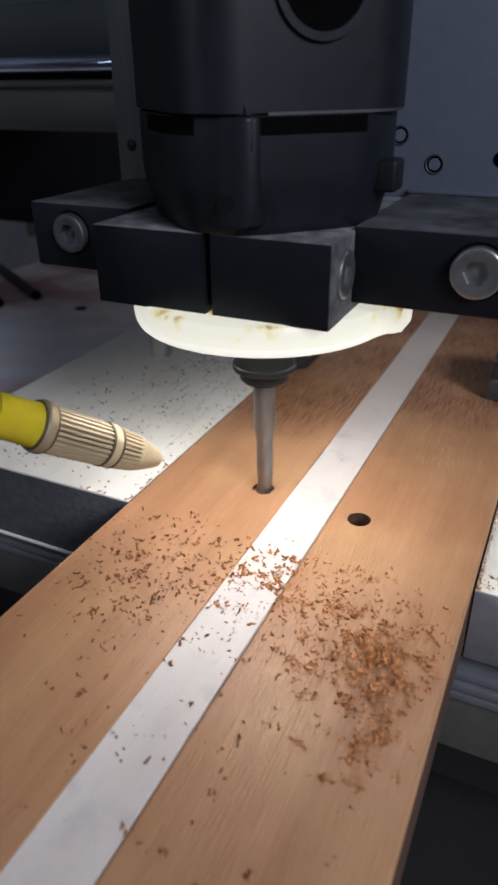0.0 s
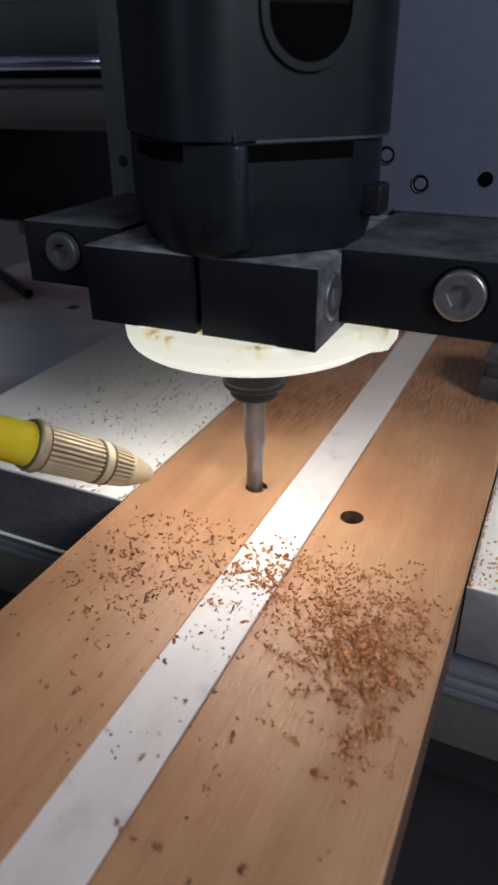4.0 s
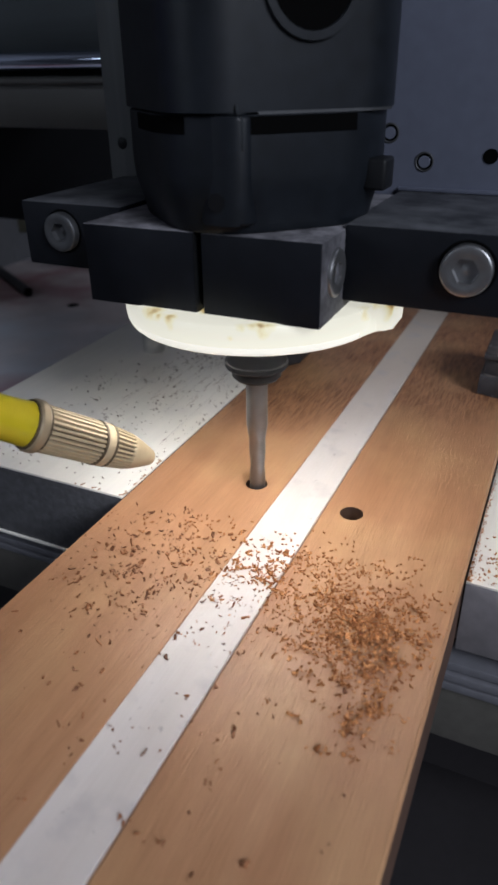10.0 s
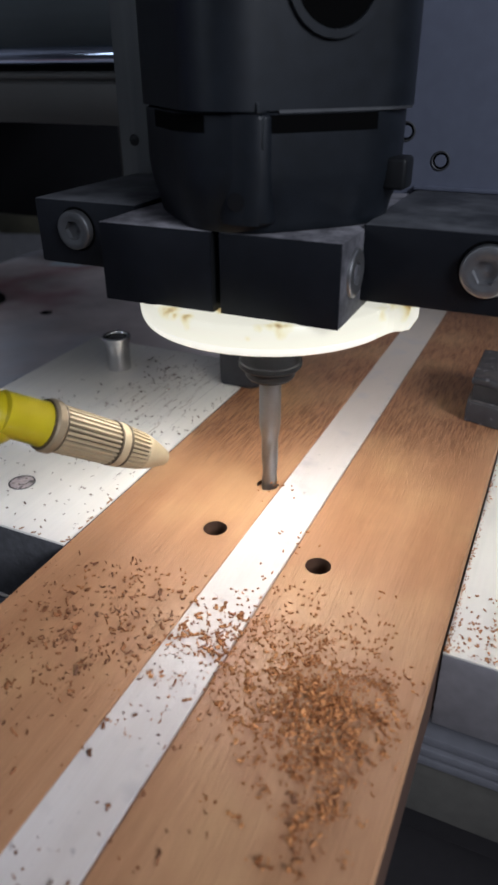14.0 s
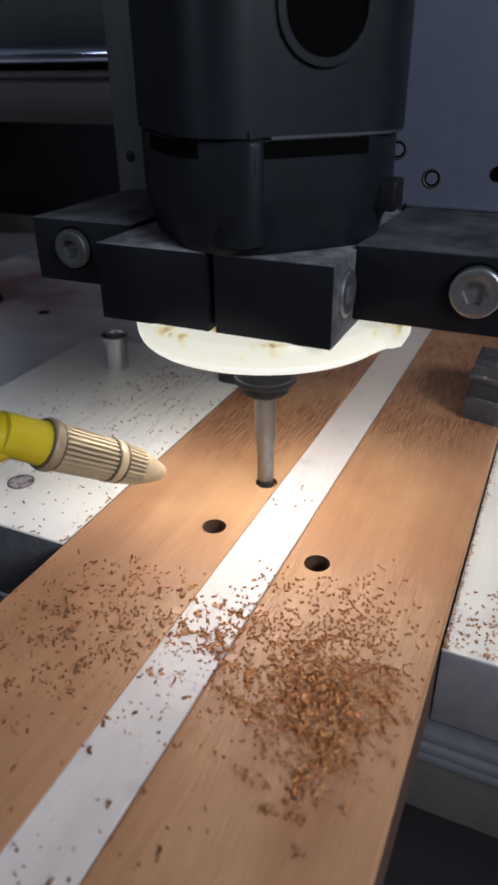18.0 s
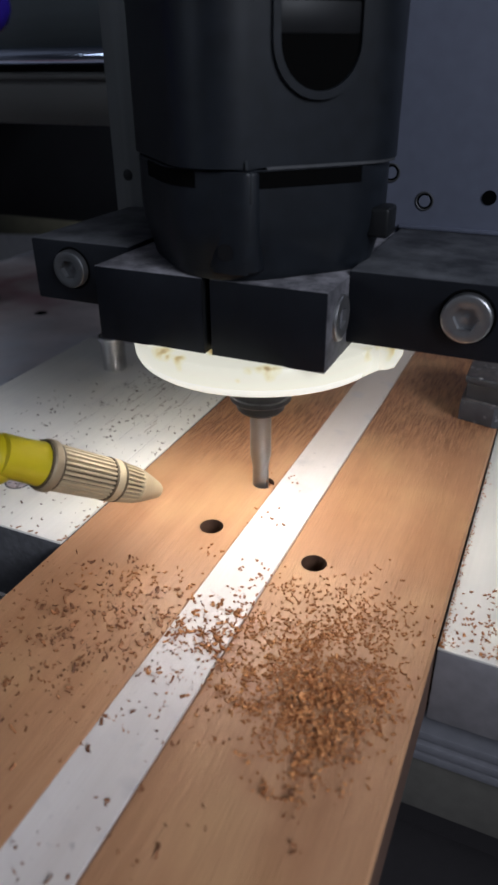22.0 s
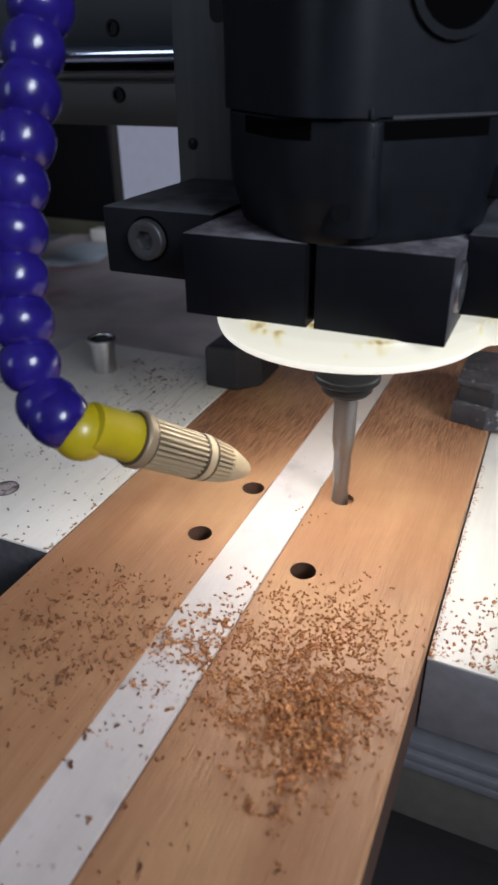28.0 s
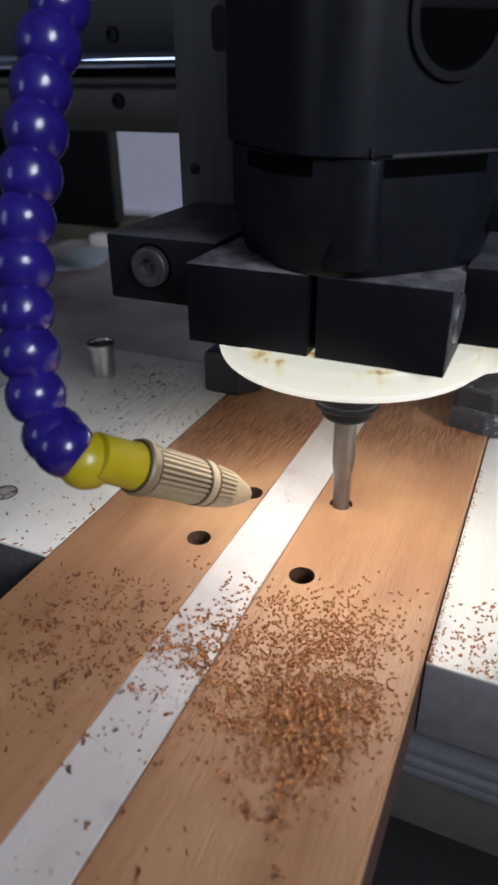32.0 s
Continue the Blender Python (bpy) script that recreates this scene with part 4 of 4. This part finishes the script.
part("knurled_tip", turned(knurled(17.8, 23.6, 4.75, 4.15), NZ), BRASS, nozzle).data.materials.append(GROOVE_SHADE)
part("cone", turned(lathe([(0, 23.2), (3.9, 23.2), (4.1, 23.7), (3.75, 25.2), (3.1, 27.2), (2.3, 29.4), (1.9, 30.4), (1.55, 30.9), (0.8, 31), (0.6, 29), (0, 29)], 36), NZ), BRASS, nozzle)
part("collar", turned(lathe([(0, -0.6), (5.2, -0.6), (5.5, -0.2), (5.5, 1.2), (5.1, 1.6), (0, 1.6)], 36), NZ), AGED, nozzle)
# dark rings whose colour stands for the shade in the joints
for z, r in ((1.75, 5.0), (15.4, 4.86), (17.9, 4.74), (-0.75, 5.05)):
    part("groove_ring", turned(lathe([(r - 0.6, z - 0.3), (r + 0.06, z - 0.3), (r + 0.06, z + 0.3), (r - 0.6, z + 0.3), (r - 0.6, z - 0.3)], 36), NZ), GROOVE_SHADE, nozzle, "dark ring drawn for a groove's shade")
part("adaptor", join(turned(lathe([(0, -10), (4.4, -10), (4.4, -6), (4.5, -2.5), (4.75, -0.4), (0, -0.4)], 32), NZ),
                     turned(lathe([(0, -5.3)] + [(5.3 * math.sin(math.pi * i / 14), -5.3 * math.cos(math.pi * i / 14)) for i in range(1, 14)] + [(0, 5.3)], 32), Matrix.Translation((-30.9, -61.0, 44.2)))), YELLOW, hose, "yellow plastic ball adaptor")
PATH = [Vector(p) for p in ((-34.9, -62.4, 47.2), (-41.0, -60.4, 56.7), (-42.8, -57.9, 63.4), (-44.5, -54.9, 71.1), (-45.8, -52.1, 77.6), (-46.1, -49.0, 84.6), (-46.1, -45.4, 91.5), (-46.6, -42.1, 97.8), (-47.3, -38.1, 104.6), (-47.8, -33.5, 111.6), (-46.5, -27.0, 121), (-46.0, -21, 129.5), (-45, -14, 138), (-44, -7, 146), (-43, 2, 153), (-42, 12, 158), (-42, 24, 160), (-42, 33, 160))]


def stepped(path, step):
    """Points at even steps along a broken line."""
    out, left = [path[0]], step
    for p, q in zip(path, path[1:]):
        run, d = 0.0, (q - p).length
        while d - run >= left:
            run += left
            out.append(p.lerp(q, run / d))
            left = step
        left -= d - run
    return out


JOINTS = [Vector((-33.8, -62.7, 47.2))] + stepped([Vector((-36.4, -61.9, 48.6))] + PATH[1:], 7.6)
for i, p in enumerate(JOINTS[:-1]):
    # each link: a ball below that sits in the last cup, a bulge, and a rolled cup rim above
    shape = [(0, -4.9), (2.4, -4.7), (3.7, -4.2), (4.75, -3.1), (5.4, -1.6), (5.65, 0.0), (5.55, 1.3), (5.15, 2.4), (4.7, 3.0), (4.62, 3.25), (4.3, 3.7), (3.9, 3.9), (3.6, 4.6), (0, 4.6)]
    k = 0.97 + 0.04 * math.sin(2.7 * i)
    part("hose_link", turned(lathe([(r * k, z) for r, z in shape], 40), along(p, JOINTS[i + 1]) @ Euler((radians(7 * math.sin(2.1 * i)), radians(7 * math.cos(1.7 * i)), 0)).to_matrix().to_4x4()), BLUE, hose)

# ---- shavings ----
rnd = random.Random(7)


def shaving(length, width, curl):
    """A small thick curl of wood with torn, uneven edges."""
    bm = bmesh.new()
    k, rows_ = 3, []
    thick = rnd.uniform(0.16, 0.34)
    for i in range(k + 1):
        a = curl * (i / k - 0.5)
        r = length / max(curl, 0.2)
        x, z = r * math.sin(a), r * (1 - math.cos(a))
        w = width * (0.55 + 0.45 * math.sin(math.pi * (i + 0.5) / (k + 1))) * rnd.uniform(0.45, 1.35)
        off = rnd.gauss(0, 0.12) * width
        rows_.append([bm.verts.new((x, off - w / 2, z)), bm.verts.new((x, off + w / 2, z + rnd.uniform(0, 0.15))), bm.verts.new((x, off + w / 2 * 0.8, z + thick * rnd.uniform(0.8, 1.2))), bm.verts.new((x, off - w / 2 * 0.8, z + thick))])
    for a, b in zip(rows_, rows_[1:]):
        for i in range(4):
            bm.faces.new((a[i], a[(i + 1) % 4], b[(i + 1) % 4], b[i]))
    bm.faces.new(rows_[0])
    bm.faces.new(rows_[-1][::-1])
    return bm


def heap(spots):
    """Many shavings in one mesh: spots are (x, y, z, size)."""
    verts, faces = [], []
    shapes = []
    for _ in range(24):
        b = shaving(rnd.uniform(0.85, 1.8), rnd.uniform(0.45, 0.9), rnd.uniform(0.3, 2.4))
        b.verts.index_update()
        shapes.append(([v.co.copy() for v in b.verts], [[v.index for v in f.verts] for f in b.faces]))
        b.free()
    for x, y, z, s in spots:
        vs, fs = rnd.choice(shapes)
        m = Matrix.Translation((x, y, z + 0.12)) @ Euler((rnd.gauss(0, 0.45), rnd.gauss(0, 0.45), rnd.uniform(0, 6.3))).to_matrix().to_4x4()
        o = len(verts)
        low = min((m @ (v * s)).z for v in vs)
        drop = Vector((0, 0, z - low + 0.02))
        verts += [tuple((m @ (v * s) + drop) * 0.001) for v in vs]
        faces += [[i + o for i in f] for f in fs]
    return verts, faces


def size(top=1.0):
    """Mostly fine crumbs, with some longer curls."""
    return min(1.1 * top, 0.26 + rnd.expovariate(3.4))


def clear(x, y):
    return all((x - hx) ** 2 + (y - hy) ** 2 > (16 if x < -20 else 52) for hx, hy in HOLES.values())


spots = []
tail_spots = []
# shavings cling together in small knots
tail_knots = [(rnd.gauss(21.5, 2.6), rnd.gauss(-63, 6.0)) for _ in range(30)]
heap_knots = [(rnd.gauss(16.5, 6.0), rnd.gauss(-47.5, 8.0)) for _ in range(170)]
while len(spots) + len(tail_spots) < 1500:         # the first heap, with a tail towards the front
    tail = rnd.random() < 0.19
    x, y = rnd.choice(tail_knots if tail else heap_knots)
    x, y = x + rnd.gauss(0, 0.85), y + rnd.gauss(0, 0.75)
    if -5 < x < 30.4 and clear(x, y) and -78 < y < -27:
        h = 1.1 * math.exp(-((x - 17) / 6) ** 2 - ((y + 47) / 8) ** 2) * rnd.random()
        (tail_spots if y < -56 else spots).append((x, y, h, size() * (0.8 if y < -54 else 1.0)))
heap_spots, spots = spots, []
thin = []
drifts = [(rnd.gauss(3, 14), rnd.gauss(-31, 6)) for _ in range(80)] + [(rnd.gauss(-33, 11), rnd.gauss(-37, 9)) for _ in range(45)]
while len(spots) < 900:          # the fan above it, in small drifts
    if rnd.random() < 0.72:
        x, y = rnd.choice(drifts)
        x, y = x + rnd.gauss(0, 1.1), y + rnd.gauss(0, 0.8)
    else:
        x, y = rnd.gauss(6, 13), rnd.gauss(-35, 8)
    if -56 < x < 30.4 and clear(x, y) and y < -15:
        if x < -20.5:
            thin.append((x, y, 0, size()))
        spots.append((x, y, 0, 0.85 * size()) if x >= -20.5 else (x + 26, y, 0, 0.5 * size()))
while len(thin) < 520:           # thin scatter over the board
    x, y = rnd.gauss(-36, 14), rnd.gauss(-41, 13)
    if -56.5 < x < 0 and clear(x, y) and -95 < y < -17:
        thin.append((x, y, 0, size()))
for _ in range(64):              # a few lone clusters
    x, y = rnd.uniform(-50, 28), rnd.uniform(-100, -52)
    thin += [(x + rnd.gauss(0, 0.9), y + rnd.gauss(0, 0.7), 0, size(0.8)) for _ in range(rnd.randint(1, 3))]
for _ in range(26):              # thick curls caught on the pale stripe
    x, y = rnd.uniform(-21, -5), rnd.gauss(-30, 6)
    if y < -18:
        spots += [(x + rnd.gauss(0, 0.7), y + rnd.gauss(0, 0.6), 0.15 * rnd.random(), rnd.uniform(0.7, 1.2)) for _ in range(rnd.randint(2, 5))]
for _ in range(150):             # on the white board's front edge
    spots.append((rnd.uniform(32.5, 62), -14.0 + abs(rnd.gauss(0, 3.4)), -1.58, 0.75 * size()))
for _ in range(300):
    spots.append((31.4 + abs(rnd.gauss(0, 0.45)), -14 + 78 * rnd.random() ** 2.2, -1.58, rnd.uniform(0.12, 0.45)))
crumbs = [(rnd.uniform(-115, -58), rnd.uniform(-16, 95), 0.62, rnd.uniform(0.25, 0.75)) for _ in range(150)]
crumbs += [(rnd.uniform(-112, -58.5), rnd.uniform(-16, 55), 0.62, rnd.uniform(0.22, 0.6)) for _ in range(170)]
crumbs += [(rnd.gauss(-88, 9), rnd.gauss(80, 9), 0.62, rnd.uniform(0.3, 0.9)) for _ in range(70)]
crumbs += [(rnd.uniform(-57.2, -60), rnd.uniform(-14, 90), 0.62, rnd.uniform(0.25, 0.55)) for _ in range(50)]
verts, faces = heap(heap_spots)
hm = bpy.data.meshes.new("heap")
hm.from_pydata(verts, [], faces)
hm.materials.append(CHIP)
shaving_heap = tagged(new("shaving_heap", hm), "loose heap of curled reddish-brown shavings on the board", "shavings", kind="stuff")
verts, faces = heap(tail_spots)
lm = bpy.data.meshes.new("tail")
lm.from_pydata(verts, [], faces)
lm.materials.append(CHIP)
shaving_tail = tagged(new("shaving_tail", lm), "loose tail of shavings trailing from the heap", "shavings", kind="stuff")
verts, faces = heap(spots)
me = bpy.data.meshes.new("shavings")
me.from_pydata(verts, [], faces)
me.materials.append(CHIP)
on_bed(tagged(new("wood_shavings", me), "small curled reddish-brown wood shavings scattered on the board", "shavings", kind="stuff"))

verts, faces = heap([q for q in crumbs if -133 < q[0] < -57.4 and -18 < q[1] < 100])
cm_ = bpy.data.meshes.new("crumbs")
cm_.from_pydata(verts, [], faces)
cm_.materials.append(CRUMB)
on_bed(tagged(new("wood_crumbs", cm_), "dark brown wood crumbs scattered on the white board", "crumbs", kind="stuff"))

verts, faces = heap(thin)
tm = bpy.data.meshes.new("scatter")
tm.from_pydata(verts, [], faces)
tm.materials.append(SCATTER)
on_bed(tagged(new("shaving_scatter", tm), "dark brown shavings thinly scattered over the board", "shavings", kind="stuff"))

# shavings thrown out while the holes are bored: each flies once and stays
PIECES = []
for k in range(14):
    sb = shaving(0.3 + 1.2 * rnd.random() ** 2.4, rnd.uniform(0.22, 0.55), rnd.uniform(0.3, 2.4))
    turned(sb, Euler((rnd.gauss(0, 0.2), rnd.gauss(0, 0.2), 0)).to_matrix().to_4x4())
    low = min(v.co.z for v in sb.verts)
    for v in sb.verts:
        v.co.z -= low
    bmesh.ops.scale(sb, vec=(0.001, 0.001, 0.001), verts=sb.verts[:])
    cm = bpy.data.meshes.new("shaving")
    sb.to_mesh(cm)
    sb.free()
    cm.materials.append(CHIP)
    PIECES.append(cm)
CLUMPS = []
for i in range(245):
    u = i / 245
    t0 = 0.3 + u * 9.0 if u < 0.36 else 12.8 + (u - 0.36) / 0.49 * 10.3 if u < 0.85 else 27.6 + (u - 0.85) / 0.15 * 4.0
    hole = "b" if u < 0.36 else "c" if u < 0.85 else "d"
    while True:
        pick = rnd.random()
        if pick < (0.3 if u < 0.36 else 0.1):
            x, y = rnd.gauss(14, 6.2), rnd.gauss(-42 if u < 0.36 else -34, 6.5)
        elif pick < 0.82:
            x, y = rnd.gauss(9 if u < 0.36 else 13, 11), rnd.gauss(-29 if u < 0.36 else -17, 8)
        elif pick < 0.88:
            x, y = rnd.gauss(-28, 12), rnd.gauss(-28, 6)
        else:
            x, y = rnd.uniform(36, 58), -9.0 + abs(rnd.gauss(0, 9))
        if all((x - hx) ** 2 + (y - hy) ** 2 > 88 for hx, hy in HOLES.values()) and (-52 < x < 26 and y < (-16 if u < 0.36 else 4) or 36 <= x < 60 and y > -9.2):
            break
    ob = tagged(new("shaving_clump"), "small loose clump of curled reddish-brown shavings", "shavings", "shavings thrown by the cutter")
    for _ in range(rnd.randint(8, 12)):
        piece = new("shaving", PIECES[rnd.randrange(14)])
        piece.parent = ob
        piece.matrix_basis = mm(max(-4.4, min(4.4, rnd.gauss(0, 3.0))), max(-4.4, min(4.4, rnd.gauss(0, 2.8))), 0, 0, 0, rnd.uniform(0, 360))
    CLUMPS.append((ob, t0, HOLES[hole], (x, y, 0.05 if x < 31 else -1.58), rnd.uniform(0, 360), rnd.uniform(4, 12)))


# ---- what moves ----
# Each hole is bored on a helix: the head circles in x, the bed in y, and the cutter sinks steadily.
# from, to (seconds), head x, bed travel (mm), phase, period (s), height at 0 s, feed (mm/s)
BORES = [
    (0.0, 9.2, -27.44, 0.48, 0.10, 2.18, -0.57, -1.123),
    (12.9, 23.1, -23.50, 24.06, -2.738, 2.16, 15.24, -1.149),
    (26.9, 32.0, 0.2, 28.40, -2.027, 2.16, 32.70, -1.204),
]
CIRCLE = 0.81
# between the bores: seconds, head x, head height, bed travel towards the camera in mm
TRANSIT = [
    (9.5, -27.03, -8.73, -0.05), (10.0, -27.13, -0.69, 0.6), (10.5, -26.87, 5.54, 2.33), (11.0, -25.67, 5.48, 10.3), (11.5, -22.5, 4.86, 16.6),
    (12.0, -23.2, 2.36, 23.8), (12.5, -23.28, 0.72, 23.4), (23.5, -23.05, -6.6, 23.94), (24.0, -22.98, 1.67, 23.6), (24.5, -18.85, 5.07, 24.8),
    (25.0, -10.95, 5.02, 26.4), (25.5, -2.8, 4.99, 28.2), (26.0, -0.3, 4.2, 28.5), (26.5, 0.2, 1.4, 28.6),
]


def circling(t):
    for t0, t1, x, y, phase, period, z, feed in BORES:
        if t0 <= t <= t1:
            a = 2 * math.pi * t / period + phase
            return [(t, x + CIRCLE * math.sin(a), z + feed * t, y + CIRCLE * math.cos(a))]
    return []


RUN = sorted(TRANSIT + [row for i in range(65) for row in circling(i / 2)])
HEAD = [(t, x, z) for t, x, z, _ in RUN]
BED_ROWS = [(t, y) for t, _, _, y in RUN]


def height(t):
    for (a, _, za), (b, _, zb) in zip(HEAD, HEAD[1:]):
        if a <= t <= b:
            return za + (zb - za) * (t - a) / (b - a)
    return HEAD[-1][2]


def travel(t):
    for (a, da), (b, db) in zip(BED_ROWS, BED_ROWS[1:]):
        if a <= t <= b:
            return da + (db - da) * (t - a) / (b - a)
    return BED_ROWS[-1][1]


def thrown(start, end, turn, lift, t0, t):
    """A clump's pose: in the wood under the cutter, in flight for 0.2 s, then at rest on the bed."""
    k = min(1, max(0, (t - t0) / 0.2))
    x, y = start[0] + (end[0] - start[0]) * k, start[1] + (end[1] - start[1]) * k
    z = -22 if k == 0 else end[2] + 4 * lift * k * (1 - k)
    return mm(x, y - travel(t), z, 0, 0, turn * k)


def motions():
    for ob, t0, start, end, turn, lift in CLUMPS:
        times = sorted({t for t, _ in BED_ROWS} | {round(t0 + d, 2) for d in (0, 0.04, 0.08, 0.12, 0.16, 0.2)})
        walk(ob, [(t, thrown(start, end, turn, lift, round(t0, 2), t)) for t in times if t <= 32])
    for ob in BED_THINGS:
        walk(ob, [(t, mm(0, -d, 0)) for t, d in BED_ROWS])
    # the heap creeps towards the cutter as the air stirs it
    slide = sorted({t for t, _ in BED_ROWS} | {5.0, 14.0, 18.0})
    walk(shaving_heap, [(t, mm(-2.3 * min(1, max(0, (t - 5) / 13)), 8.5 * min(1, max(0, (t - 5) / 13)) - travel(t), 0)) for t in slide])
    # its tail is blown into the heap
    far = lambda t: min(1, max(0, (t - 14) / 6))
    walk(shaving_tail, [(t, mm(-2.3 * min(1, max(0, (t - 5) / 13)) - 2 * far(t), 8.5 * min(1, max(0, (t - 5) / 13)) + 6.5 * far(t) - travel(t), 0.25 * far(t))) for t in sorted(set(slide) | {20.0})])
    walk(head, [(t, mm(x, 1.7, z)) for t, x, z in HEAD])
    # the springy hose hangs a little lower in the first half
    walk(hose, [(t, mm(x, 1.7, z - 1.2 + 2.2 * min(1, max(0, (t - 24) / 3)))) for t, x, z in HEAD])
    walk(bit, [(t / 10, pose(0, 0, 0, 0, 0, -67 * t)) for t in range(321)])
    # the wood under the cutter goes down with it
    spans = {"a": (0, 0), "b": (0.0, 9.2), "c": (12.4, 23.2), "d": (26.9, 32.0)}
    for k, (t0, t1) in spans.items():
        if k == "a":
            rows = [(0.0, mm(0, 0, -18.2)), (32.0, mm(0, 0, -18.2))]
        else:
            rows, low = [], 0.0
            for i in range(65):
                t = i / 2
                if t0 <= t <= t1:
                    low = max(-1.6, min(low, height(t) - 0.5))
                elif t > t1:
                    low = -10.5
                rows.append((t, mm(0, 0, low)))
        walk(CORES[k], rows)


motions()
